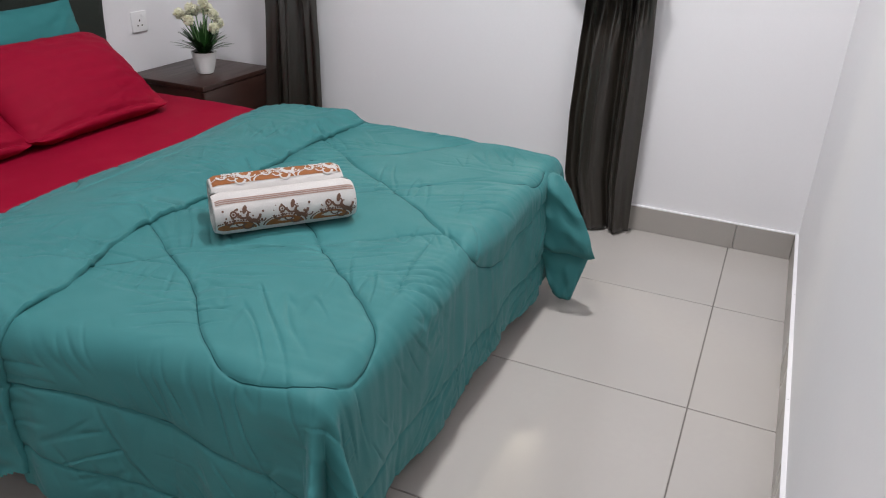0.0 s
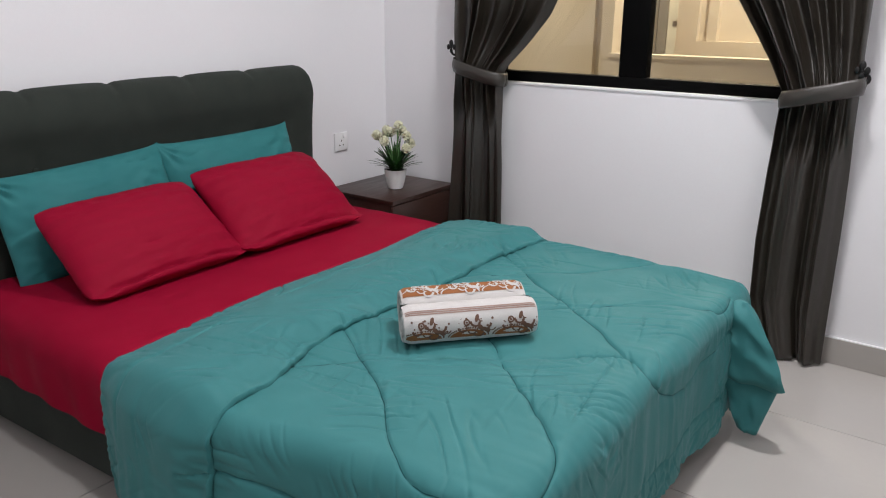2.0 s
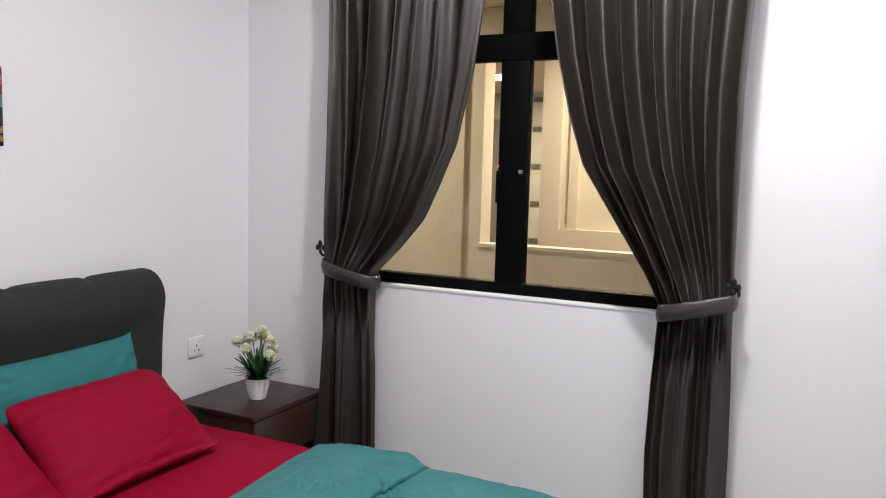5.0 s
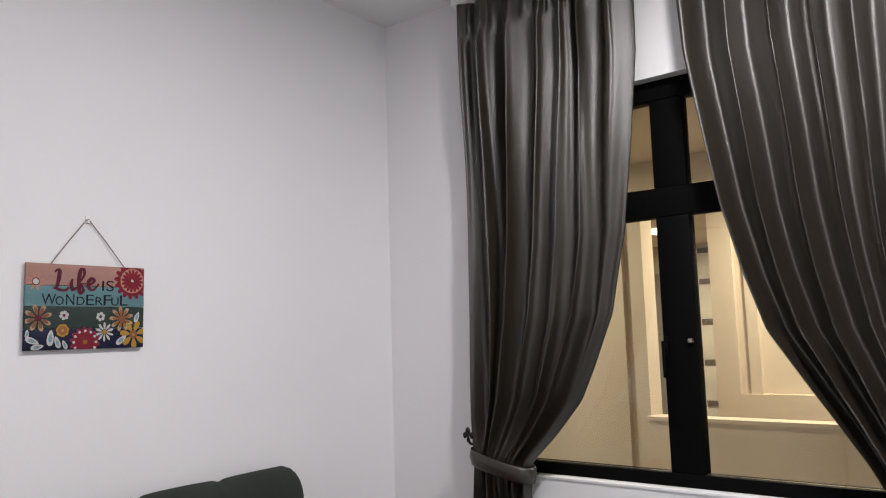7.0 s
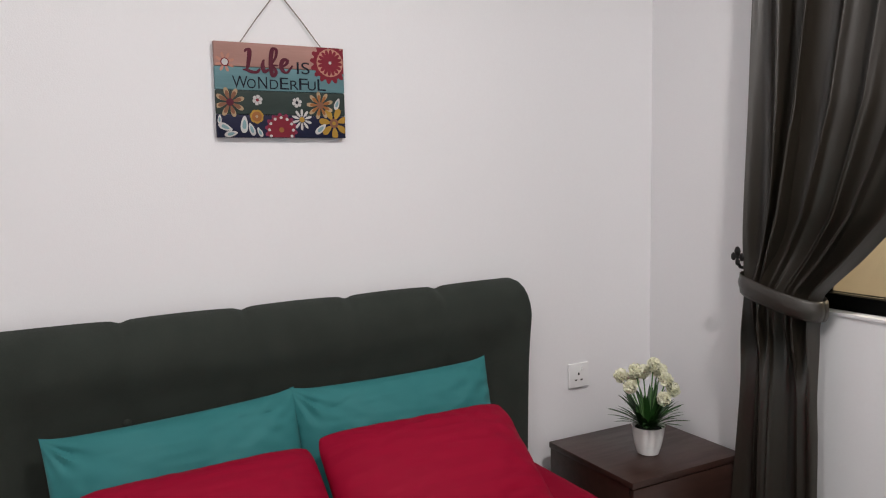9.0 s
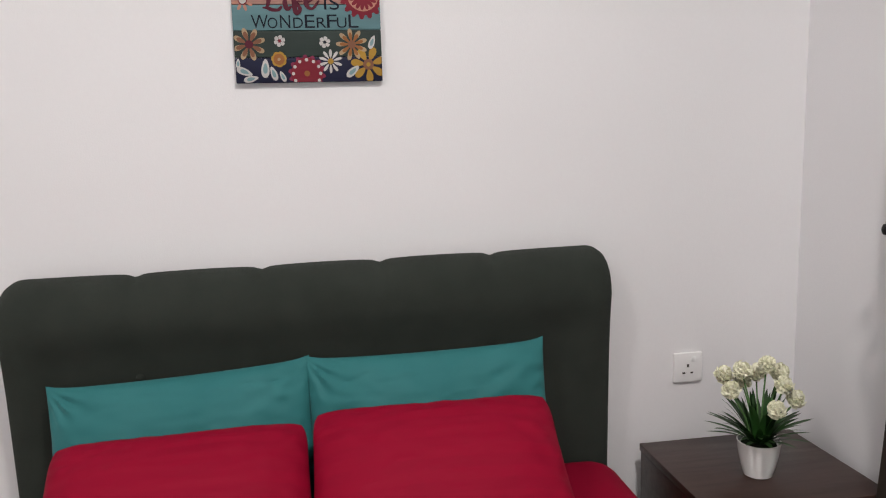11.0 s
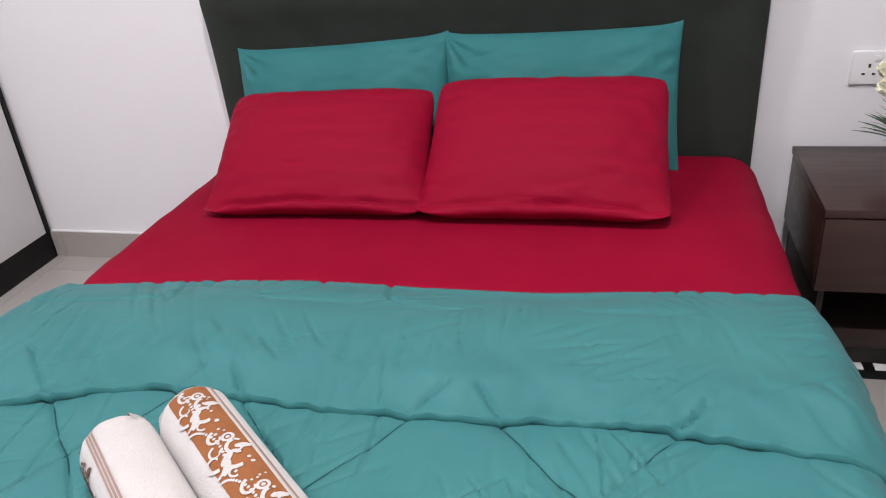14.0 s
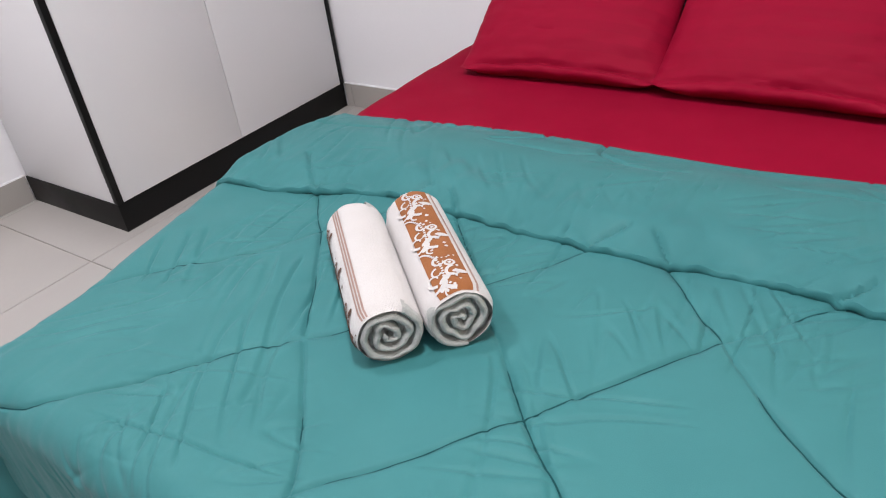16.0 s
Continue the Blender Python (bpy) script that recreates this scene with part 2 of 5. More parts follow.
def grid_mesh(P, bm=None):
    """Quads over a grid of places P[i][j]."""
    out = bm or bmesh.new()
    vs = [[out.verts.new(p) for p in row] for row in P]
    for i in range(len(vs) - 1):
        for j in range(len(vs[0]) - 1):
            out.faces.new((vs[i][j], vs[i + 1][j], vs[i + 1][j + 1], vs[i][j + 1]))
    return out


def along(table, z):
    return float(np.interp(z, [a for a, _ in table], [b for _, b in table]))


def smoothstep(a, b, x):
    t = min(1.0, max(0.0, (x - a) / (b - a)))
    return t * t * (3 - 2 * t)


# ---- the room ----
T = 0.15
WX0, WX1, WZ0, WZ1 = 0.60, 1.90, 0.94, 2.335


def wall(name, boxes):
    bm = bmesh.new()
    for b in boxes:
        box(*b, bm=bm)
    return solo(name, bm, M_WALL, "plain wall painted white", "wall", kind="structure", smooth=False)


wall("wall_west", [(-T, 0, ROOM_Y - T, T, -0.1, ROOM_Z)])
wall("wall_east", [(ROOM_X, ROOM_X + T, ROOM_Y - T, T, -0.1, ROOM_Z)])
wall("wall_south", [(0, ROOM_X, ROOM_Y - T, ROOM_Y, -0.1, ROOM_Z)])
wall("wall_north", [(0, WX0, 0, T, -0.1, ROOM_Z), (WX1, ROOM_X, 0, T, -0.1, ROOM_Z), (WX0, WX1, 0, T, -0.1, WZ0), (WX0, WX1, 0, T, WZ1, ROOM_Z)])
solo("ceiling", box(-T, ROOM_X + T, ROOM_Y - T, T, ROOM_Z, ROOM_Z + 0.12), M_CEIL, "flat white plastered ceiling", "ceiling", kind="structure", smooth=False)
floor = solo("floor", box(-T, ROOM_X + T, ROOM_Y - T, T, -0.12, -0.003), M_GROUT, "floor of large grey-beige polished porcelain tiles", "floor", kind="structure", smooth=False)

# window: black aluminium, two casements with fixed lights above
window = thing("window_1", (1.25, 0.06, WZ0), "black aluminium casement window with fixed upper lights", "window", kind="structure")
FY0, FY1 = 0.045, 0.105
ZT0, ZT1 = 1.85, 1.952
part("window_frame", box(WX0, WX0 + 0.05, FY0, FY1, WZ0, WZ1, 0.003), M_BLACK, window)
part("window_frame", box(WX1 - 0.05, WX1, FY0, FY1, WZ0, WZ1, 0.003), M_BLACK, window)
part("window_frame", box(WX0 + 0.05, WX1 - 0.05, FY0, FY1, WZ0, WZ0 + 0.045, 0.003), M_BLACK, window)
part("window_frame", box(WX0 + 0.05, WX1 - 0.05, FY0, FY1, WZ1 - 0.07, WZ1, 0.003), M_BLACK, window)
part("mullion", box(1.209, 1.326, FY0 + 0.004, FY1 - 0.002, WZ0 + 0.045, ZT0, 0.004), M_BLACK, window)
part("mullion", box(1.209, 1.326, FY0 + 0.004, FY1 - 0.002, ZT1, WZ1 - 0.07, 0.004), M_BLACK, window)
part("transom", box(WX0 + 0.05, WX1 - 0.05, FY0 + 0.002, FY1 - 0.003, ZT0, ZT1, 0.004), M_BLACK, window)
for x0, x1 in ((WX0 + 0.05, 1.209), (1.326, WX1 - 0.05)):
    for z0, z1 in ((WZ0 + 0.045, ZT0), (ZT1, WZ1 - 0.07)):
        g = part("pane", box(x0, x1, 0.072, 0.078, z0, z1), M_GLASS, window, "clear glass", smooth=False)
        g.visible_shadow = False
hb = box(1.216, 1.230, FY0 - 0.010, FY0 + 0.006, 1.37, 1.44, 0.003)
box(1.214, 1.228, FY0 - 0.030, FY0 - 0.012, 1.30, 1.425, 0.005, bm=hb)
part("window_handle", hb, M_BLACK, window)
part("window_catch", box(1.300, 1.315, FY0 - 0.014, FY0 + 0.006, 1.415, 1.43, 0.003), M_STEEL, window)
solo("window_sill", box(WX0, WX1, -0.004, FY0 - 0.002, WZ0 - 0.008, WZ0 + 0.002, 0.001), M_WALL, "white painted window ledge", "sill", kind="structure")

# ---- outside the window: a lit corridor, a parapet and a lift lobby ----
corr = thing("backdrop_corridor", (0, 2.0, 0), "cream rendered corridor walls under warm light", "corridor", kind="structure")


def ext(name, b, mat, label=""):
    return part(name, box(*b), mat, corr, label, smooth=False)


ext("corridor_floor", (-2.6, 4.4, T, 2.75, -0.12, 0.0), M_CONC)
ext("corridor_ceiling", (-2.6, 4.4, T, 2.75, 2.42, 2.54), M_CREAM)
ext("ceiling_beam", (-2.6, 4.4, 1.62, 1.76, 2.26, 2.419), M_CREAM)
ext("corridor_wall", (-2.6, 0.345, 1.60, 1.75, 0, 2.259), M_CREAM)
ext("pier", (0.345, 0.455, 1.64, 1.80, 0, 2.259), M_CREAM)
ext("parapet", (0.455, 4.4, 1.60, 1.70, 0, 0.965), M_CREAM)
ext("parapet_cap", (0.452, 4.4, 1.585, 1.715, 0.965, 0.985), M_CREAM)
ext("walkway_wall", (0.505, 0.655, 2.60, 2.75, 0, 2.42), M_CREAM)
ext("walkway_wall", (0.655, 4.4, 2.60, 2.75, 0, 1.033), M_CREAM)
ext("recessed_panel", (0.655, 0.715, 2.64, 2.75, 1.033, 2.42), M_CREAM)
ext("recessed_panel", (0.715, 0.785, 2.62, 2.75, 1.033, 2.42), M_CREAM)
ext("recessed_panel", (0.785, 2.2, 2.68, 2.75, 1.033, 2.42), M_CREAM)
ext("walkway_wall", (2.2, 4.4, 2.60, 2.75, 1.033, 2.42), M_CREAM)
ext("end_wall", (-2.75, -2.6, T, 2.75, 0, 2.42), M_CREAM)
ext("end_wall", (4.4, 4.55, T, 2.75, 0, 2.42), M_CREAM)
ext("lobby_floor", (-4.0, 2.6, 2.76, 6.2, -0.12, 0.0), M_CONC)
ext("lobby_ceiling", (-4.0, 2.6, 2.76, 6.2, 2.42, 2.54), M_CREAM)
ext("lobby_wall", (-4.0, 2.6, 6.05, 6.2, 0, 2.42), M_LTILE)
ext("lobby_wall", (-4.15, -4.0, 2.76, 6.2, 0, 2.42), M_LTILE)
ext("lobby_wall", (2.6, 2.75, 2.76, 6.2, 0, 2.42), M_LTILE)
ext("lift_door", (-1.42, -0.98, 6.02, 6.045, 0, 1.95), M_STEEL, "brushed steel lift door")
ext("lift_door", (-0.97, -0.86, 6.02, 6.045, 0, 1.95), M_STEEL, "brushed steel lift door")
ext("lift_panel", (-1.42, -0.86, 6.01, 6.045, 1.955, 2.10), M_STEEL)
for z in (0.5, 0.95, 1.4, 1.85, 2.2):
    ext("dark_tile", (-1.95, -1.48, 6.035, 6.047, z, z + 0.055), M_DTILE)
    ext("dark_tile", (-0.80, -0.60, 6.035, 6.047, z + 0.1, z + 0.16), M_DTILE)
part("floor_display", box(-1.22, -1.12, 6.0, 6.009, 1.50, 1.54), M_REDLED, corr, "small red lift indicator", smooth=False)
# bodies for the two added, unseen sources
for cx, cy in ((-0.2, 0.80), (1.35, 2.12)):
    cl = thing("corridor_lamp", (cx, cy, 2.42), "unseen round warm ceiling lamp added to light the corridor", "lamp", group="corridor lamps")
    part("diffuser", lathe([(0.02, -0.022), (0.08, -0.02), (0.09, 0.0)], (cx, cy, 2.419)), M_WARM, cl)
cl2 = thing("corridor_lamp", (-0.6, 4.6, 2.42), "round warm lobby ceiling lamp", "lamp", group="corridor lamps")
part("diffuser", lathe([(0.02, -0.035), (0.13, -0.03), (0.15, 0.0)], (-0.6, 4.6, 2.419)), M_WARM, cl2)

# ---- room lamp, on the ceiling ----
for lx, ly, _ in LAMPS:
    lamp = thing("ceiling_light", (lx, ly, ROOM_Z), "small round white ceiling downlight, lit", "lamp", group="ceiling downlights")
    part("housing", lathe([(0.100, -0.02), (0.108, -0.014), (0.108, 0.0)], (lx, ly, ROOM_Z - 0.001)), M_PLAS, lamp)
    part("diffuser", lathe([(0.04, -0.033), (0.08, -0.030), (0.094, -0.021)], (lx, ly, ROOM_Z - 0.001)), M_DIFF, lamp)

# ---- wardrobe ----
WD_X, WD_Y, WD_H = 1.140, -2.956, 2.20
wd = thing("wardrobe", (WD_X / 2, -3.2, 0), "white laminate wardrobe with black edge trim and plinth", "wardrobe")
part("body", box(0.012, WD_X - 0.004, ROOM_Y + 0.012, WD_Y - 0.02, 0.10, WD_H, 0.001), M_LAM, wd)
part("plinth", box(0.012, WD_X, ROOM_Y + 0.012, WD_Y, 0.0, 0.099, 0.001), M_BLACKLAM, wd, "black plinth")
part("door", box(0.030, 0.588, WD_Y - 0.019, WD_Y, 0.102, WD_H - 0.02, 0.0015), M_LAM, wd)
part("door", box(0.591, WD_X - 0.024, WD_Y - 0.019, WD_Y, 0.102, WD_H - 0.02, 0.0015), M_LAM, wd)
part("edge_trim", box(0.010, 0.028, WD_Y - 0.019, WD_Y + 0.003, 0.101, WD_H, 0.001), M_BLACKLAM, wd, "black edge strip")
part("edge_trim", box(WD_X - 0.022, WD_X, WD_Y - 0.019, WD_Y + 0.003, 0.101, WD_H, 0.001), M_BLACKLAM, wd, "black edge strip")
part("edge_trim", box(0.030, WD_X - 0.024, WD_Y - 0.019, WD_Y + 0.003, WD_H - 0.018, WD_H, 0.001), M_BLACKLAM, wd, "black edge strip")

# ---- bed ----
BY0, BY1, BX1 = -2.080, -0.592, 2.0
bed = thing("bed", (1.0, -1.34, 0), "double bed with charcoal upholstered frame and crimson fitted sheet", "bed")


def headboard():
    """A padded board: rolled top edge, four shallow vertical channels and tufts."""
    y0, y1, n = -2.102, -0.604, 240
    chan = (-1.796, -1.496, -1.202, -0.914)
    prof = [(0.015, 0.0), (0.098, 0.0), (0.100, 0.25), (0.102, 0.45), (0.107, 0.60), (0.111, 0.70), (0.115, 0.755), (0.119, 0.795), (0.124, 0.832), (0.130, 0.865), (0.134, 0.895),
            (0.132, 0.925), (0.124, 0.953), (0.110, 0.975), (0.091, 0.991), (0.068, 1.001), (0.044, 1.004), (0.022, 0.988), (0.015, 0.95)]
    P = []
    for i in range(n + 1):
        f_ = i / n
        y = y0 + (y1 - y0) * (f_ - 0.35 * math.sin(2 * math.pi * f_) / (2 * math.pi))
        d = min(abs(y - c) for c in chan)
        side = min(y - y0, y1 - y)
        rnd = 1 - math.sqrt(max(0.0, 1 - (1 - min(1, side / 0.055)) ** 2))
        row = []
        for x, z in prof:
            valley = math.exp(-(d / 0.014) ** 2) * smoothstep(0.93, 1.0, z)
            puff = 0.005 * (1 - math.exp(-d / 0.05)) * smoothstep(0.93, 1.0, z)
            tuft = 0.010 * math.exp(-(d / 0.02) ** 2 - ((z - 0.755) / 0.03) ** 2)
            zz = z - 0.005 * valley * smoothstep(0.90, 1.0, z) + puff * smoothstep(0.9, 1.0, z)
            xx = x - (0.005 * valley + tuft if x > 0.06 else 0) + (puff if x > 0.06 else 0)
            zz -= rnd * 0.050 * smoothstep(0.86, 1.0, z)
            if x > 0.06:
                xx -= 0.018 * smoothstep(0.875, 0.80, z) * smoothstep(0.35, 0.75, z) * smoothstep(0.03, 0.13, side)
            xx = 0.015 + (xx - 0.015) * (1 - 0.22 * rnd)
            zz += 0.009 * (y + 1.55) * smoothstep(0.7, 0.95, z)
            row.append((xx, y, zz))
        P.append(row)
    bm = grid_mesh(P)
    bmesh.ops.recalc_face_normals(bm, faces=bm.faces)
    for col in (0, -1):
        edge = [v for v in bm.verts if abs(v.co.y - (y0 if col == 0 else y1)) < 1e-5]
        bm.faces.new(edge if col == 0 else list(reversed(edge)))
    return bm


hbp = part("headboard", headboard(), M_UPH, bed, "padded charcoal headboard with stitched channels")
for c in (-1.796, -1.496, -1.202, -0.914):
    bm = bmesh.new()
    bmesh.ops.create_uvsphere(bm, u_segments=14, v_segments=8, radius=0.011, matrix=pose(0.090, c, 0.755) @ Matrix.Diagonal((0.5, 1, 1, 1)))
    part("tuft_button", bm, M_UPH, hbp)
base_bm = box(0.11, BX1 - 0.07, BY0 + 0.005, BY1 - 0.005, 0.045, 0.262, 0.014, 3)
for v in base_bm.verts:
    if v.co.x > 1.0 and v.co.y < -1.34:
        v.co.y += 0.085
part("base", base_bm, M_UPH, bed, "charcoal upholstered bed base")
for x in (0.22, 1.85):
    for y in (BY0 + 0.12, BY1 - 0.08):
        part("leg", lathe([(0.022, 0.0), (0.026, 0.046)], (x, y, 0), 14), M_BLACK, bed)


def mattress():
    bm = box(0.115, 1.925, -2.075, -0.618, 0.255, 0.430, 0.075, 8)
    bmesh.ops.triangulate(bm, faces=[f for f in bm.faces if len(f.verts) > 4])
    for v in bm.verts:
        n = noise.noise(Vector(v.co) * 6)
        v.co += Vector((0, 0.085 if v.co.x > 1.0 and v.co.y < -1.34 else 0, 0.003 * n))
    return bm


def sheet():
    """The fitted sheet over the mattress: rounded edges, a few drag lines."""
    x0, x1, y0, y1, ztop, zbot, r = 0.108, 1.935, -2.104, -0.592, 0.457, 0.250, 0.085
    us = np.linspace(0, 1, 130)
    prof = []
    for s in np.linspace(0, 1, 120):
        a = s * (y1 - y0 + 2 * (ztop - zbot) - 4 * r + math.pi * r)
        h = ztop - zbot - r
        w = y1 - y0 - 2 * r
        q = math.pi * r / 2
        if a < h:
            prof.append((y0, zbot + a))
        elif a < h + q:
            t = (a - h) / r
            prof.append((y0 + r - r * math.cos(t), ztop - r + r * math.sin(t)))
        elif a < h + q + w:
            prof.append((y0 + r + a - h - q, ztop))
        elif a < h + 2 * q + w:
            t = (a - h - q - w) / r
            prof.append((y1 - r + r * math.sin(t), ztop - r + r * math.cos(t)))
        else:
            prof.append((y1, ztop - r - (a - h - 2 * q - w)))
    P = []
    for u in us:
        x = x0 + (x1 - x0) * u
        row = []
        end = min(x - x0, x1 - x)
        k = 1 - math.sqrt(max(0.0, 1 - (1 - min(1, end / 0.06)) ** 2))
        for y, z in prof:
            n = noise.noise((x * 3, y * 3, 1.3)) * 0.004 + noise.noise((x * 14, y * 5, 4.1)) * 0.0022
            side = 1 if (y < y0 + 0.01 or y > y1 - 0.01) else 0
            drag = 0.004 * math.sin(x * 38 + 9 * z) * side * smoothstep(0.46, 0.28, z)
            tuck = 0.045 * k + 0.035 * smoothstep(0.98, 1.15, x) + 0.070 * smoothstep(1.28, 1.65, x)
            yy = y + (tuck if y < -1.34 else -tuck) * smoothstep(0.2, 0.6, abs(y + 1.34))
            row.append((x, yy + (drag + n * 0.5) * (-1 if y < -1.34 else 1), z + n - (0.03 * k + 0.034 * smoothstep(0.86, 0.99, x)) * smoothstep(0.38, 0.44, z)))
        P.append(row)
    bm = grid_mesh(P)
    bmesh.ops.recalc_face_normals(bm, faces=bm.faces)
    return bm


part("mattress", mattress(), M_RED, bed)
sh = part("fitted_sheet", sheet(), M_RED, bed, "crimson fitted sheet")

# ---- comforter ----
def groove(d, w):
    return math.exp(-(d / w) ** 2)


def fold_edge(y):
    return 1.250 + 0.080 * smoothstep(-1.62, -2.10, y) + 0.012 * smoothstep(-0.85, -0.62, y) + 0.006 * math.sin(y * 9 + 1) + 0.008 * noise.noise((y * 5, 3.3, 0))


def head_edge(y):
    return 0.895 + 0.045 * smoothstep(-1.65, -2.05, y) - 0.035 * smoothstep(-1.15, -0.70, y) + 0.006 * math.sin(y * 6.0) + 0.014 * noise.noise((y * 2.3, 7.7, 0))


TOP, EDGE_R = 0.458, 0.050
FOOT_X, SIDE_A, SIDE_B = 1.985, -2.110, -0.588

# stitching of the quilt, laid out flat: crossing diagonals that turn back in round loops at the foot
LOOP_A = ((1.20, -1.60), (1.382, -1.714), (1.55, -1.83), (1.693, -1.968), (1.80, -2.02), (1.92, -1.995), (1.985, -1.94), (1.985, -1.87), (1.945, -1.79), (1.84, -1.68), (1.747, -1.608), (1.655, -1.527), (1.593, -1.461), (1.40, -1.335), (1.20, -1.19))
LOOP_B = ((1.20, -1.93), (1.427, -1.70), (1.655, -1.524), (1.75, -1.44), (1.886, -1.335), (1.97, -1.378), (2.043, -1.316), (2.08, -1.22), (2.085, -1.10), (2.06, -0.87), (2.06, -0.70))
LOOP_C = ((1.20, -1.555), (1.40, -1.37), (1.542, -1.239), (1.65, -1.138), (1.783, -0.99), (1.85, -0.94), (1.95, -0.915), (1.985, -0.85), (1.97, -0.76))
DIAG_D = ((1.20, -1.14), (1.396, -0.969), (1.543, -0.825), (1.674, -0.65), (1.76, -0.56))
DIAG_E = ((1.20, -0.81), (1.396, -0.969), (1.503, -1.044), (1.649, -1.141), (1.754, -1.22), (1.886, -1.33))
SIDE_F = ((1.25, -2.235), (1.45, -2.19), (1.65, -2.175), (1.85, -2.21), (2.02, -2.30))
BAND_G = ((0.86, -1.38), (0.95, -1.35), (0.985, -1.28), (0.992, -1.20))
BAND_H = ((0.86, -1.49), (0.92, -1.535), (0.965, -1.60))


def curve_through(points, n=14):
    """Places along a smooth line through the points."""
    p = [Vector((*q, 0)) for q in points]
    p = [2 * p[0] - p[1]] + p + [2 * p[-1] - p[-2]]
    out = []
    for p0, p1, p2, p3 in zip(p, p[1:], p[2:], p[3:]):
        for i in range(n):
            t = i / n
            out.append(0.5 * (2 * p1 + (p2 - p0) * t + (2 * p0 - 5 * p1 + 4 * p2 - p3) * t * t + (3 * p1 - p0 - 3 * p2 + p3) * t ** 3))
    out.append(p[-2])
    return np.array([(q.x + 0.0045 * noise.noise((q.x * 14, q.y * 14, 0.5)), q.y + 0.0045 * noise.noise((q.x * 14, q.y * 14, 5.5))) for q in out])


A0, B0, CELL = 0.82, -2.50, 0.003
_ga, _gb = np.meshgrid(np.arange(A0, 2.50, CELL), np.arange(B0, -0.16, CELL), indexing="ij")
STITCH = np.full(_ga.shape, 0.5)
for _line in (LOOP_A, LOOP_B, LOOP_C, DIAG_D, DIAG_E, SIDE_F, BAND_G, BAND_H):
    _c = curve_through(_line)
    for (_xa, _ya), (_xb, _yb) in zip(_c, _c[1:]):
        _l2 = (_xb - _xa) ** 2 + (_yb - _ya) ** 2 + 1e-12
        _t = np.clip(((_ga - _xa) * (_xb - _xa) + (_gb - _ya) * (_yb - _ya)) / _l2, 0, 1)
        STITCH = np.minimum(STITCH, np.hypot(_ga - _xa - _t * (_xb - _xa), _gb - _ya - _t * (_yb - _ya)))


def quilt_distance(a, b):
    """How far a place on the cover lies from the nearest stitching."""
    u = min(max((a - A0) / CELL, 0.0), STITCH.shape[0] - 1.001)
    v = min(max((b - B0) / CELL, 0.0), STITCH.shape[1] - 1.001)
    i, j = int(u), int(v)
    fu, fv = u - i, v - j
    return float((STITCH[i, j] * (1 - fu) + STITCH[i + 1, j] * fu) * (1 - fv) + (STITCH[i, j + 1] * (1 - fu) + STITCH[i + 1, j + 1] * fu) * fv)


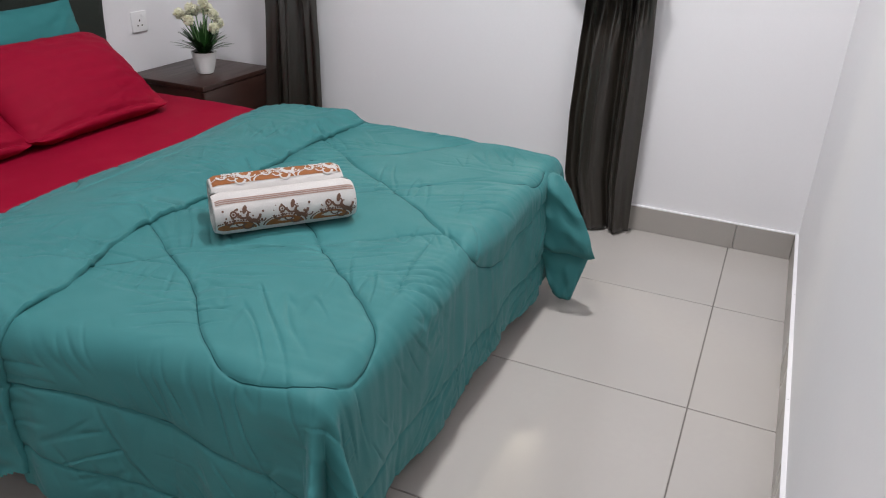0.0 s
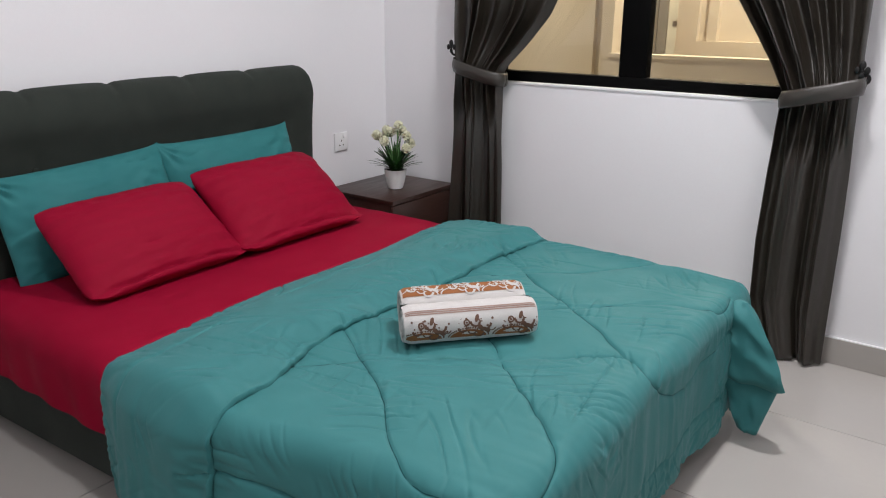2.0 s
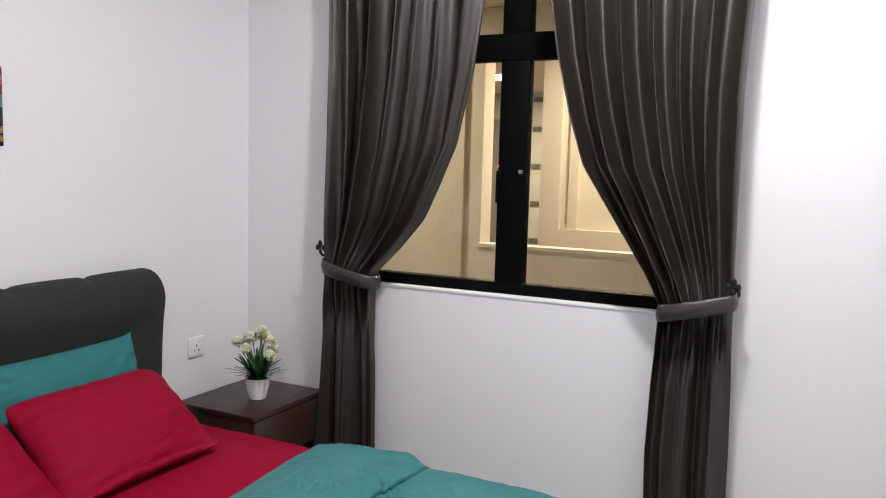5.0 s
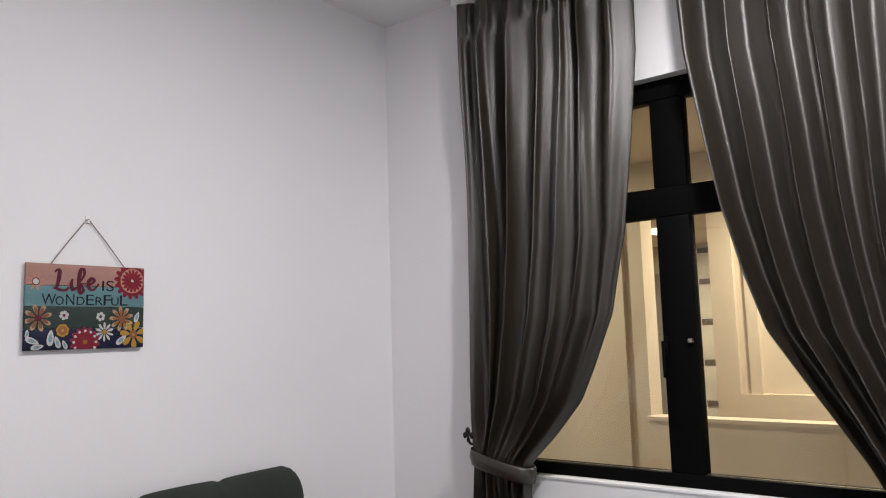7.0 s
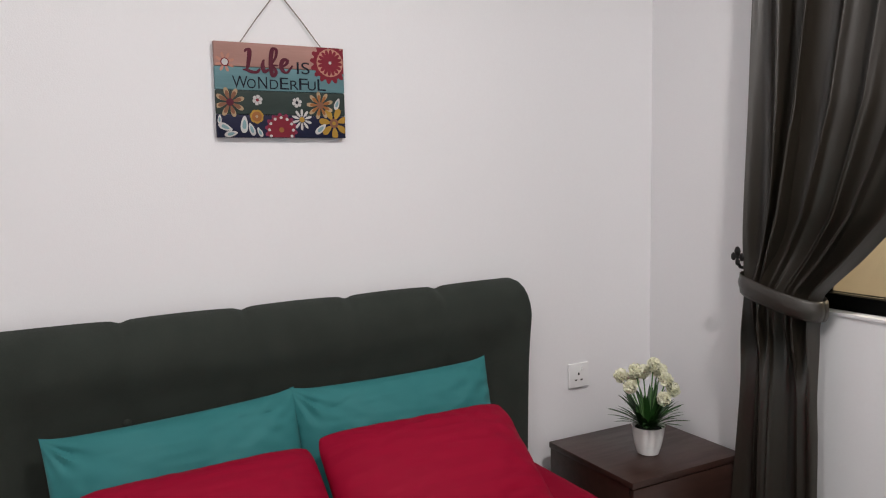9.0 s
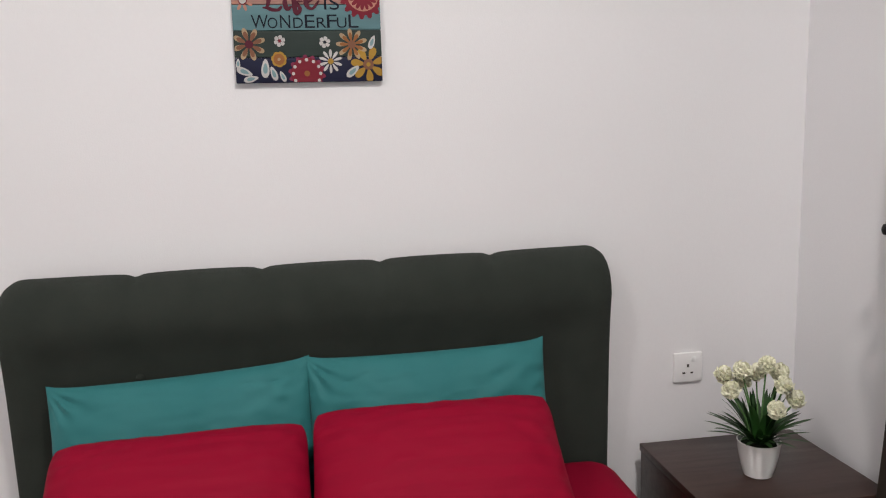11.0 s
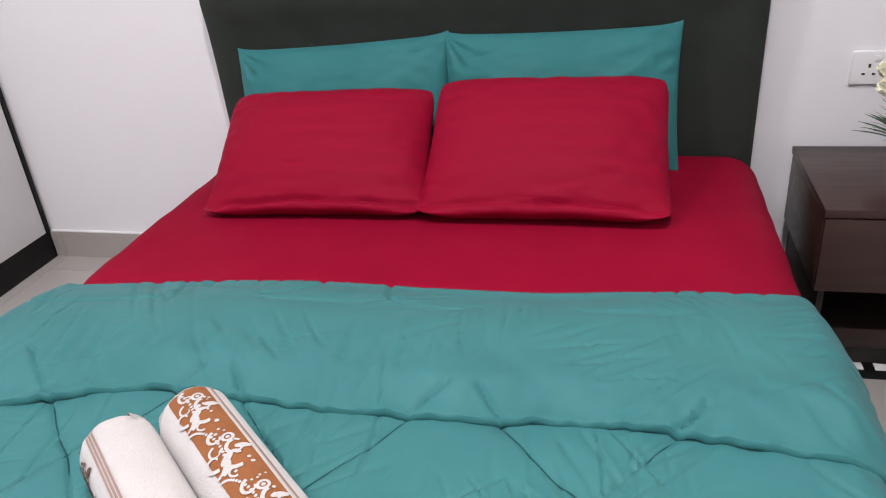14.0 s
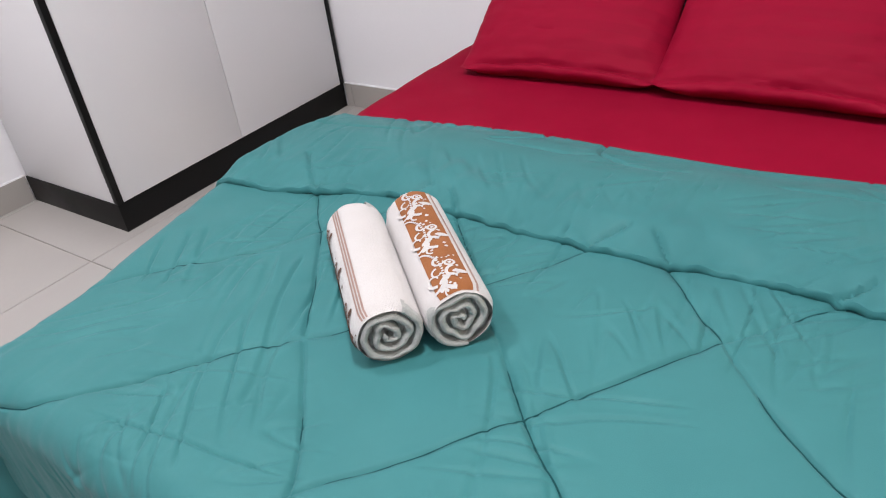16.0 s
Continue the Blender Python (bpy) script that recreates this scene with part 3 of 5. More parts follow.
def cover_point(a, b, kind, s):
    """Place of one point of the cloth; a and b are laid-out metres along and across the bed."""
    da = max(0.0, a - (FOOT_X - EDGE_R))
    side_a = SIDE_A + 0.085 * smoothstep(1.30, 1.78, a)
    db = (b - (SIDE_B - EDGE_R)) if b > SIDE_B - EDGE_R else max(0.0, side_a + EDGE_R - b)
    sgn = 1 if b > -1.34 else -1
    d = math.hypot(da, db)
    corner = min(da, db) / (max(da, db) + 1e-6) if d > 0 else 0.0
    r = EDGE_R
    arc = math.pi * r / 2
    if d < arc:
        out_, down = r * math.sin(d / r), r * (1 - math.cos(d / r))
    else:
        out_, down = r + 0.01 * (d - arc), r + (d - arc) * 0.995
    nx, ny = (da / d, sgn * db / d) if d > 0 else (0, 0)
    hang = smoothstep(0.02, 0.26, down)
    slack = 0.007 * noise.noise((a * 4.0, b * 4.0, 9.1)) + 0.0030 * noise.noise((a * 11 + 5, b * 9, 3.0))
    c3 = noise.noise((a * 17 + b * 6, b * 19, 26.0))
    creases = 0.0
    for th, seed, amp in ((0.60, 6.0, 0.0052), (-0.85, 16.0, 0.0048), (1.9, 36.0, 0.0044), (0.15, 56.0, 0.0036)):
        ca, sa = math.cos(th), math.sin(th)
        p_, q_ = (a * ca + b * sa) * 3.2, (b * ca - a * sa) * 21.0
        mask = smoothstep(0.08, 0.40, noise.noise((a * 4.1, b * 4.1, seed + 3)))
        if mask > 0:
            n_ = noise.noise((p_, q_, seed))
            creases += amp * mask * (math.exp(-(n_ / 0.07) ** 2) - 0.35 * math.exp(-((n_ - 0.16) / 0.10) ** 2))
    drag = smoothstep(1.72, 2.0, a) * (0.5 * noise.noise((b * 24 + 2 * a, a * 3.0, 61.0)) + 0.5 * noise.noise((b * 47 - 3 * a, a * 4.0, 66.0)))
    creases -= 0.0065 * drag
    if kind == "cover":
        rim = min(abs(a - 2.245), abs(b + 2.362), abs(b + 0.355))
        dist = min(quilt_distance(a, b), rim)
        firm = 0.55 + 0.45 * smoothstep(-0.3, 0.25, noise.noise((a * 5.0, b * 5.0, 44.0)))
        h = 0.0058 * (1 - math.exp(-dist / 0.020)) - 0.0058 * firm * groove(dist, 0.0032)
        h += 0.0056 * c3 * math.exp(-dist / 0.024) + slack - 0.75 * creases
        h -= 0.012 * math.exp(-(s * 1.1 / 0.014) ** 2)
    else:
        he, fe = head_edge(b), fold_edge(b)
        f = (a - he) / (fe - he)
        gath = smoothstep(0.45, 0.95, f)
        ridge = noise.noise((b * 34 + a * 9, a * 7, 2.0)) * 0.5 + noise.noise((b * 13 - a * 16, a * 5, 7.0))
        band = 0.006 * noise.noise((a * 6, b * 5, 21)) + 0.0090 * ridge * gath
        st = groove(abs(a - he - 0.095 - 0.02 * noise.noise((b * 3, 0, 5))), 0.005) * smoothstep(-0.15, 0.2, noise.noise((b * 5, 2, 8)))
        h = 0.020 * smoothstep(0.0, 0.45, f) + 0.004 * gath - 0.007 * smoothstep(0.8, 1.0, f) + band * smoothstep(0, 0.15, f) - 0.006 * st - 0.008 * groove(quilt_distance(a, b), 0.004) + slack * 0.7 - creases * 0.8
    if hang > 0:
        q = b if da > db else a
        fold = 0.014 * math.sin(q * 19 + 2.2 * noise.noise((q * 2, 4, 4))) + 0.016 * noise.noise((q * 8, down * 2.2, 8)) + 0.010 * noise.noise((q * 22, down * 3, 3))
        out_ += hang * fold * (0.5 if da > db else 0.75)
        if corner > 0.12 and kind == "cover":
            ang = math.atan2(db, da)
            out_ += hang * smoothstep(0.12, 0.5, corner) * (0.050 * math.cos(ang * 8 + math.pi) + 0.05 + (-0.045 * math.exp(-((ang - 0.42) / 0.13) ** 2) if sgn > 0 else 0.0))
    if down > 0.8 * r:
        out_ = max(out_, r - 0.006)
    x = min(a, FOOT_X - r) + nx * out_
    y = min(max(b, side_a + r), SIDE_B - r) + ny * out_
    z = TOP - down - 0.010 * smoothstep(1.5, 1.95, a) * smoothstep(-1.75, -2.05, b)
    tilt = min(1.0, down / r) if d > 0 else 0.0
    x, y, z = x + nx * h * tilt, y + ny * h * tilt, z + h * (1 - tilt)
    return x, y, z


def cloth(kind, s_list, b_list, a_of, keep):
    V, F, nb = [], [], len(b_list)
    for s in s_list:
        for b in b_list:
            x, y, z = cover_point(a_of(s, b), b, kind, s)
            V.append((x, y, max(z, 0.012 + 0.006 * math.sin(40 * b) * math.sin(33 * s))))
    for i in range(len(s_list) - 1):
        for j in range(nb - 1):
            if keep(a_of(s_list[i], b_list[j]), b_list[j]):
                F.append((i * nb + j, (i + 1) * nb + j, (i + 1) * nb + j + 1, i * nb + j + 1))
    return V, F


def to_bm(V, F):
    me = bpy.data.meshes.new("cloth")
    me.from_pydata(V, [], F)
    bm = bmesh.new()
    bm.from_mesh(me)
    bpy.data.meshes.remove(me)
    bmesh.ops.delete(bm, geom=[v for v in bm.verts if not v.link_faces], context="VERTS")
    bmesh.ops.recalc_face_normals(bm, faces=bm.faces)
    return bm


def cover():
    s_list = [0.6 * (i / 40) ** 1.5 * 0.2 for i in range(40)] + np.linspace(0.12, 1, 400).tolist()
    b_list = np.linspace(-2.48, -0.22, 700).tolist()

    def keep(a, b):
        da, db = max(0.0, a - FOOT_X), max(0.0, b - SIDE_B + 0.015, SIDE_A + 0.008 - b)
        hem = 0.357 + 0.012 * math.sin(9 * b + 4 * a)
        return da < hem and db < hem - 0.01 and math.hypot(da, db) < (0.465 if b < -1.34 else 0.53)
    return to_bm(*cloth("cover", s_list, b_list, lambda s, b: (fold_edge(b) - 0.03) + (2.43 - fold_edge(b) + 0.03) * s, keep))


def turned_back():
    """The band folded over: a soft roll at the head end and a thick raw edge that stands above the cover."""
    b_list = np.linspace(-2.49, -0.24, 400).tolist()
    s_list = np.linspace(0, 1, 84).tolist()
    rows = []
    nb = len(b_list)
    V, F = [], []

    def lifted(b, f, dx, dz):
        he, fe = head_edge(b), fold_edge(b)
        p = Vector(cover_point(he + (fe - he) * f, b, "band", f))
        side = smoothstep(TOP - 0.01, TOP - 0.06, p.z)
        sg = 1 if b > -1.34 else -1
        return (p.x + dx, p.y + sg * side * dz, p.z + dz * (1 - side))
    prof = [("roll", 0.0, -0.004, -0.020), ("roll", 0.0, -0.012, -0.012), ("roll", 0.0, -0.013, -0.002), ("roll", 0.0, -0.007, 0.006)]
    for _, f, dx, dz in prof:
        rows.append([lifted(b, f, dx, dz) for b in b_list])
    for f in s_list:
        rows.append([lifted(b, f, 0.0, 0.008 + 0.010 * smoothstep(0, 0.2, f) - 0.015 * smoothstep(0.78, 1.0, f)) for b in b_list])
    for dx, dz in ((0.003, 0.002), (0.005, -0.002), (0.0055, -0.007), (0.004, -0.012), (0.0, -0.016), (-0.02, -0.020)):
        rows.append([lifted(b, 1.0, dx * (1 + 0.9 * noise.noise((b * 27, 2, 2))), dz + 0.005 * noise.noise((b * 31, 5, 5))) for b in b_list])
    for row in rows:
        V.extend(row)
    for i in range(len(rows) - 1):
        for j in range(nb - 1):
            b = b_list[j]
            if max(b - SIDE_B + 0.015, SIDE_A + 0.008 - b) < 0.335 + 0.012 * math.sin(i * 0.2):
                F.append((i * nb + j, (i + 1) * nb + j, (i + 1) * nb + j + 1, i * nb + j + 1))
    return to_bm(V, F)


comforter = thing("comforter", (1.6, -1.34, 0.45), "teal quilted comforter turned back over the crimson bed", "comforter")
part("quilted_cover", cover(), M_TEAL, comforter)
for _line in (LOOP_A, LOOP_B, LOOP_C, DIAG_D, DIAG_E, SIDE_F):
    # dark line along the seams, coloured as the shade in the stitched crease; broken into stretches
    run = []
    for a, b in list(curve_through(_line, 22)) + [(0.0, 0.0)]:
        if a > fold_edge(b) + 0.004 and noise.noise((a * 7, b * 7, 71.0)) < 0.22:
            run.append(Vector(cover_point(a, b, "cover", (a - fold_edge(b) + 0.03) / 1.2)) + Vector((0, 0, 0.0005)))
            continue
        if len(run) > 2:
            part("stitching", tube(run, [0.0003] + [0.0013] * (len(run) - 2) + [0.0003], 6), M_SEAM_SHADE, comforter, "dark teal stitching line with crease shade in its colour")
        run = []
part("turned_back_edge", turned_back(), M_TEAL, comforter, "smooth turned-back band of the comforter")


def ear(y0, inner, outer, z_top, z_low, thick, seed):
    """A padded flap of the hanging corner that stands out from the foot."""
    rows, nv, nu = [], 44, 22
    for i in range(nv + 1):
        z = z_low + (z_top - z_low) * i / nv
        xi, xo = along(inner, z), along(outer, z)
        end = min(i, nv - i) / nv
        ring = []
        for k in range(2 * nu):
            u = k / nu if k <= nu else 2 - k / nu
            sd = 1 if k <= nu else -1
            full = thick * math.sqrt(max(0.0, 1 - u ** 3)) * min(1.0, 0.25 + (end / 0.16) ** 0.6)
            crease = 0.006 * noise.noise((u * 5 + seed, z * 24, seed)) + 0.004 * math.sin(z * 60 + u * 7 + seed)
            ring.append((xi + (xo - xi) * u, y0 + sd * full + crease + 0.025 * u * math.sin(9 * z + seed), z + 0.008 * noise.noise((u * 4, z * 9, seed + 3))))
        rows.append(ring + [ring[0]])
    bm = grid_mesh(rows)
    bmesh.ops.remove_doubles(bm, verts=bm.verts, dist=1e-5)
    bmesh.ops.holes_fill(bm, edges=[e for e in bm.edges if e.is_boundary])
    bmesh.ops.recalc_face_normals(bm, faces=bm.faces)
    return bm


part("corner_fold", ear(-0.745, [(0.19, 1.955), (0.45, 1.95)], [(0.19, 2.152), (0.26, 2.132), (0.33, 2.100), (0.40, 2.055), (0.44, 2.015)], 0.442, 0.196, 0.040, 2.0), M_TEAL, comforter, "padded corner of the comforter standing out")
part("corner_fold", ear(-0.735, [(0.03, 2.035), (0.21, 1.96)], [(0.03, 2.088), (0.10, 2.105), (0.19, 2.128), (0.21, 2.128)], 0.212, 0.032, 0.028, 5.0), M_TEAL, comforter, "hem of the hanging corner")


# ---- pillows ----
def pillow(name, w, h, t, m, mat, label, seed, n=76, group="pillows on the bed", ears=False):
    """A soft cushion, w by h by t: drawn-in sides, pinched corners, slack creases."""
    P = {}
    bm = bmesh.new()
    for side in (1, -1):
        for i in range(n + 1):
            for j in range(n + 1):
                u, v = -math.cos(math.pi * i / n), -math.cos(math.pi * j / n)
                if side < 0 and (i in (0, n) or j in (0, n)):
                    P[side, i, j] = P[1, i, j]
                    continue
                x = w / 2 * u * (1 - 0.030 * (1 - v * v)) * (1 - (0.0 if ears else 0.05) * abs(v) ** 9)
                y = h / 2 * v * (1 - 0.035 * (1 - u * u)) * (1 + (0.05 if ears else -0.06) * abs(u) ** 11)
                f = ((1 - abs(u) ** 2.6) * (1 - abs(v) ** 2.4))
                z = side * t / 2 * max(0.0, f) ** 0.52
                if not ears:
                    x *= 1 - 0.022 * (v + 1)
                    z += 0.038 * max(0.0, -v) ** 7 * (1 + 0.5 * noise.noise((u * 2.3, seed, 12.0)))
                    # a slack crease along the lower hem
                    hem_v = -0.87 + 0.05 * noise.noise((u * 2.6 + seed, 3.0, 1.0))
                    z -= side * 0.012 * math.exp(-((v - hem_v) / 0.035) ** 2) * smoothstep(-0.35, 0.25, noise.noise((u * 1.8, seed, 31.0))) * (1 - u ** 6)
                if ears:
                    # tucks that fan out from one upper corner
                    rr, fan = math.hypot(u + 1, 0.6 * (1 - v)), math.atan2(0.6 * (1 - v), u + 1.02)
                    z += side * 0.0075 * math.sin(15 * fan + seed) * math.exp(-((rr - 0.16) / 0.14) ** 2) * min(1, 6 * f)
                e = 1 - f
                z += 0.010 * e * noise.noise((u * 7 + seed, v * 7, seed)) * (f ** 0.3)
                z += 0.004 * noise.noise((u * 4 + seed, v * 9, seed * 2.0)) * f
                cz = noise.noise((u * 2.2 + v * 5 + seed, v * 3 - u, seed * 3.0))
                z -= side * 0.0028 * math.exp(-(cz / 0.06) ** 2) * smoothstep(0.0, 0.3, noise.noise((u * 1.7 + seed, v * 1.7, 40.0))) * min(1, 3 * f)
                cr = abs(u * v)
                z += side * -0.012 * cr * math.exp(-((abs(u) - abs(v)) / 0.12) ** 2) * f ** 0.3
                y -= 0.02 * h * (1 - v * v) * 0.5 * (1 + noise.noise((u * 2, seed, 0)))
                P[side, i, j] = bm.verts.new((x, y, z))
    for side in (1, -1):
        for i in range(n):
            for j in range(n):
                q = (P[side, i, j], P[side, i + 1, j], P[side, i + 1, j + 1], P[side, i, j + 1])
                bm.faces.new(q if side > 0 else tuple(reversed(q)))
    ob = new(name, mesh_of(name, bm, mat))
    ob.matrix_world = m
    return tagged(ob, label, "pillow", group)


def leaning(x, y, z, back, turn=0.0, spin=0.0):
    """A cushion's pose: its width along the bed's width, its top leaning back by that many degrees from upright."""
    return pose(x, y, z, 0, 0, 90 + turn) @ pose(0, 0, 0, 90 - back, 0, 0) @ pose(0, 0, 0, 0, 0, spin)


pillow("pillow", 0.600, 0.345, 0.13, leaning(0.200, -1.680, 0.612, 17, 1, 2.6), M_TEAL_P, "teal cotton pillow leaning against the headboard", 3.1, ears=True)
pillow("pillow", 0.598, 0.352, 0.13, leaning(0.195, -1.100, 0.624, 16, -1, 1.0), M_TEAL_P, "teal cotton pillow leaning against the headboard", 8.4, ears=True)
pillow("pillow", 0.566, 0.368, 0.170, leaning(0.436, -1.660, 0.568, 51, 2, 0.6), M_REDS, "crimson satin-striped pillow propped on the teal pillows", 5.7)
pillow("pillow", 0.578, 0.390, 0.175, leaning(0.432, -1.112, 0.580, 50, -1, 0.4), M_REDS, "crimson satin-striped pillow propped on the teal pillows", 1.9)

# ---- towels ----
def towel(at, ang, length, radius, seed, band):
    """A rolled towel lying on the bed: outer wrap, spiral end and woven bands that stand a hair proud."""
    dx, dy = math.cos(radians(ang)), math.sin(radians(ang))
    t = thing("rolled_towel", at, "rolled white towel with woven brown floral border lying on the comforter", "towel", group="rolled towels")
    axis, side, up = Vector((dx, dy, 0)), Vector((-dy, dx, 0)), Vector((0, 0, 1))
    c = Vector(at) + up * radius

    def rad(phi, s):
        flat = 1 - 0.07 * max(0.0, -math.sin(phi)) ** 2
        return radius * flat * (1 + 0.035 * noise.noise((2 * math.cos(phi) + seed, 2 * math.sin(phi), s * 4)) + 0.02 * math.sin(phi * 2 + seed))

    def place(phi, s, lift=0.0):
        k = rad(phi, s) + lift
        e = min(s, length - s)
        k -= 0.012 * (1 - smoothstep(0, 0.018, e)) * 0.5
        return c + axis * (s - length / 2) + k * (math.cos(phi) * side + math.sin(phi) * up)

    ss = np.linspace(0, length, 40).tolist()
    P = [[place(2 * math.pi * j / 64, s) for j in range(65)] for s in ss]
    bm = grid_mesh(P)
    bmesh.ops.remove_doubles(bm, verts=bm.verts, dist=1e-5)
    bmesh.ops.recalc_face_normals(bm, faces=bm.faces)
    body = part("wrap", bm, M_TOWEL, t)
    for end, s0, sg in (("far", 0.0, 1), ("near", length, -1)):
        bm = bmesh.new()
        turns, steps = 2.8, 190
        for w in (0,):
            outer, inner = [], []
            for i in range(steps + 1):
                f = i / steps
                phi = 2 * math.pi * turns * f + seed
                rr = 0.05 + 0.92 * f
                wob = 1 + (0.42 * noise.noise((1.6 * math.cos(phi) + seed, 1.6 * math.sin(phi), f * 2.2)) + 0.12 * math.sin(3 * phi + seed)) * (1 - f) ** 0.7
                for lst, th, back in ((outer, 0.0075, 0.0), (inner, -0.0075, 0.0)):
                    k = rr * wob * rad(phi, s0) * 0.93 + th * 0.8
                    lst.append((phi, k))
            rows = []
            for (p1, k1), (p2, k2) in zip(outer, inner):
                def at_(phi, k, dep):
                    return c + axis * (s0 - length / 2 + sg * dep) + k * (math.cos(phi) * side + math.sin(phi) * up)
                rows.append([at_(p1, k1, 0.022), at_(p1, k1 - 0.001, 0.003), at_(p1, (k1 * 0.6 + k2 * 0.4), -0.001), at_(p1, (k1 * 0.4 + k2 * 0.6), -0.001), at_(p2, k2 + 0.001, 0.003), at_(p2, k2, 0.022)])
            grid_mesh(rows, bm)
        disc = [c + axis * (s0 - length / 2 + sg * 0.016) + 0.95 * rad(2 * math.pi * j / 40, s0) * (math.cos(2 * math.pi * j / 40) * side + math.sin(2 * math.pi * j / 40) * up) for j in range(40)]
        bm.faces.new([bm.verts.new(p) for p in disc])
        bmesh.ops.recalc_face_normals(bm, faces=bm.faces)
        part("rolled_end", bm, M_TOWEL_IN, t, "grey-white spiral of the roll's end")

    def strip(name, p0, p1, mat, lift, s0=0.0, s1=length, label=""):
        n = max(3, int(abs(p1 - p0) / 4))
        Q = [[place(radians(p0 + (p1 - p0) * j / n), s, lift) for j in range(n + 1)] for s in np.linspace(s0 + 0.004, s1 - 0.004, 30).tolist()]
        b2 = grid_mesh(Q)
        bmesh.ops.recalc_face_normals(b2, faces=b2.faces)
        return part(name, b2, mat, body, label)

    def blob(b2, s, p, rs, lift, k=12, sx=1.0, rot=0.0, inner=0.0):
        """A small flat motif on the roll: a disc, a drop or a ring."""
        pts = []
        for i in range(k):
            a = 2 * math.pi * i / k
            du, dv = rs * sx * math.cos(a), rs * math.sin(a)
            du, dv = du * math.cos(rot) - dv * math.sin(rot), du * math.sin(rot) + dv * math.cos(rot)
            pts.append((s + du, p + math.degrees(dv / radius)))
        ok = [(min(length - 0.003, max(0.003, q)), w) for q, w in pts]
        ring = [b2.verts.new(place(radians(w), q, lift)) for q, w in ok]
        if inner:
            ring2 = [b2.verts.new(place(radians(p + (w - p) * inner), s + (q - s) * inner, lift)) for q, w in ok]
            for i in range(k):
                b2.faces.new((ring[i], ring[(i + 1) % k], ring2[(i + 1) % k], ring2[i]))
        else:
            b2.faces.new(ring)

    def scroll(b2, s, p, size, lift, hand, width):
        """A curled tendril of tapering width."""
        pts = []
        for i in range(17):
            f = i / 16
            a = 4.6 * f
            rr = size * (1 - 0.75 * f)
            pts.append((s + hand * (rr * math.cos(a) - size * 0.2), p + math.degrees((rr * math.sin(a)) / radius), 0.74 * width * (1 - 0.6 * f)))
        left, right = [], []
        for i, (q, w, wd_) in enumerate(pts):
            q2, w2, _ = pts[min(i + 1, 16)]
            q1, w1, _ = pts[max(i - 1, 0)]
            tx, ty = q2 - q1, radians(w2 - w1) * radius
            L = math.hypot(tx, ty) + 1e-9
            nx, ny = -ty / L, tx / L
            for lst, k in ((left, wd_), (right, -wd_)):
                qq = min(length - 0.003, max(0.003, q + nx * k))
                lst.append(b2.verts.new(place(radians(w + math.degrees(ny * k / radius)), qq, lift)))
        for i in range(16):
            b2.faces.new((left[i], left[i + 1], right[i + 1], right[i]))

    rnd = random.Random(int(seed * 10))
    p_base, flip = band["from"], band["flip"]
    width = band["width"]
    sgn = 1 if flip else -1
    if band["style"] == "brown":
        strip("woven_band", p_base, p_base + sgn * width, M_TBROWN, 0.0012, label="brown woven band")
        ground_lift, mot = 0.0024, M_TOWEL
        strip("border_line", p_base - sgn * 6, p_base - sgn * 10, M_TSTRIPE, 0.0012)
    else:
        ground_lift, mot = 0.0016, M_TDARK
        for k in (0, 5.5, 11):
            strip("border_stripe", p_base - sgn * (8 + k), p_base - sgn * (11.5 + k), M_TSTRIPE, 0.0012)
    b2 = bmesh.new()
    n_rep = 3
    for k in range(n_rep):
        s0 = length * (k + 0.5) / n_rep + 0.004
        hgt = width
        q = lambda f: p_base + sgn * hgt * f
        for i in range(26):
            a = math.pi * i / 25
            blob(b2, s0 - 0.014 + 0.050 * math.cos(a), q(1.0) - sgn * hgt * 0.42 * math.sin(a), 0.0022, ground_lift, 8)
        scroll(b2, s0 + 0.024, q(0.42), 0.021, ground_lift + 0.0003, 1, 0.0044)
        scroll(b2, s0 - 0.030, q(0.55), 0.014, ground_lift + 0.0006, -1, 0.0036)
        scroll(b2, s0 + 0.012, q(0.86), 0.016, ground_lift + 0.0006, 1, 0.0040)
        scroll(b2, s0 + 0.002, q(0.30), 0.016, ground_lift + 0.0003, -1, 0.0040)
        scroll(b2, s0 + 0.044, q(0.62), 0.010, ground_lift + 0.0003, 1, 0.0024)
        scroll(b2, s0 - 0.006, q(0.72), 0.012, ground_lift + 0.0003, -1, 0.0026)
        blob(b2, s0 + 0.006, q(0.18), 0.010, ground_lift, 12, 0.5, 0.35)
        blob(b2, s0 + 0.016, q(0.62), 0.012, ground_lift, 12, 0.45, -0.6)
        blob(b2, s0 + 0.030, q(0.72), 0.012, ground_lift, 12, 0.4, -0.9)
        blob(b2, s0 - 0.020, q(0.34), 0.0085, ground_lift, 16, inner=0.55)
        blob(b2, s0 - 0.020, q(0.34), 0.0028, ground_lift, 8)
        for i in range(12):
            blob(b2, s0 + rnd.uniform(-0.045, 0.05), q(rnd.uniform(0.12, 0.7)), rnd.uniform(0.0014, 0.0034), ground_lift, 7)
    part("woven_motif", b2, mot, body, "woven floral scrolls", smooth=False)
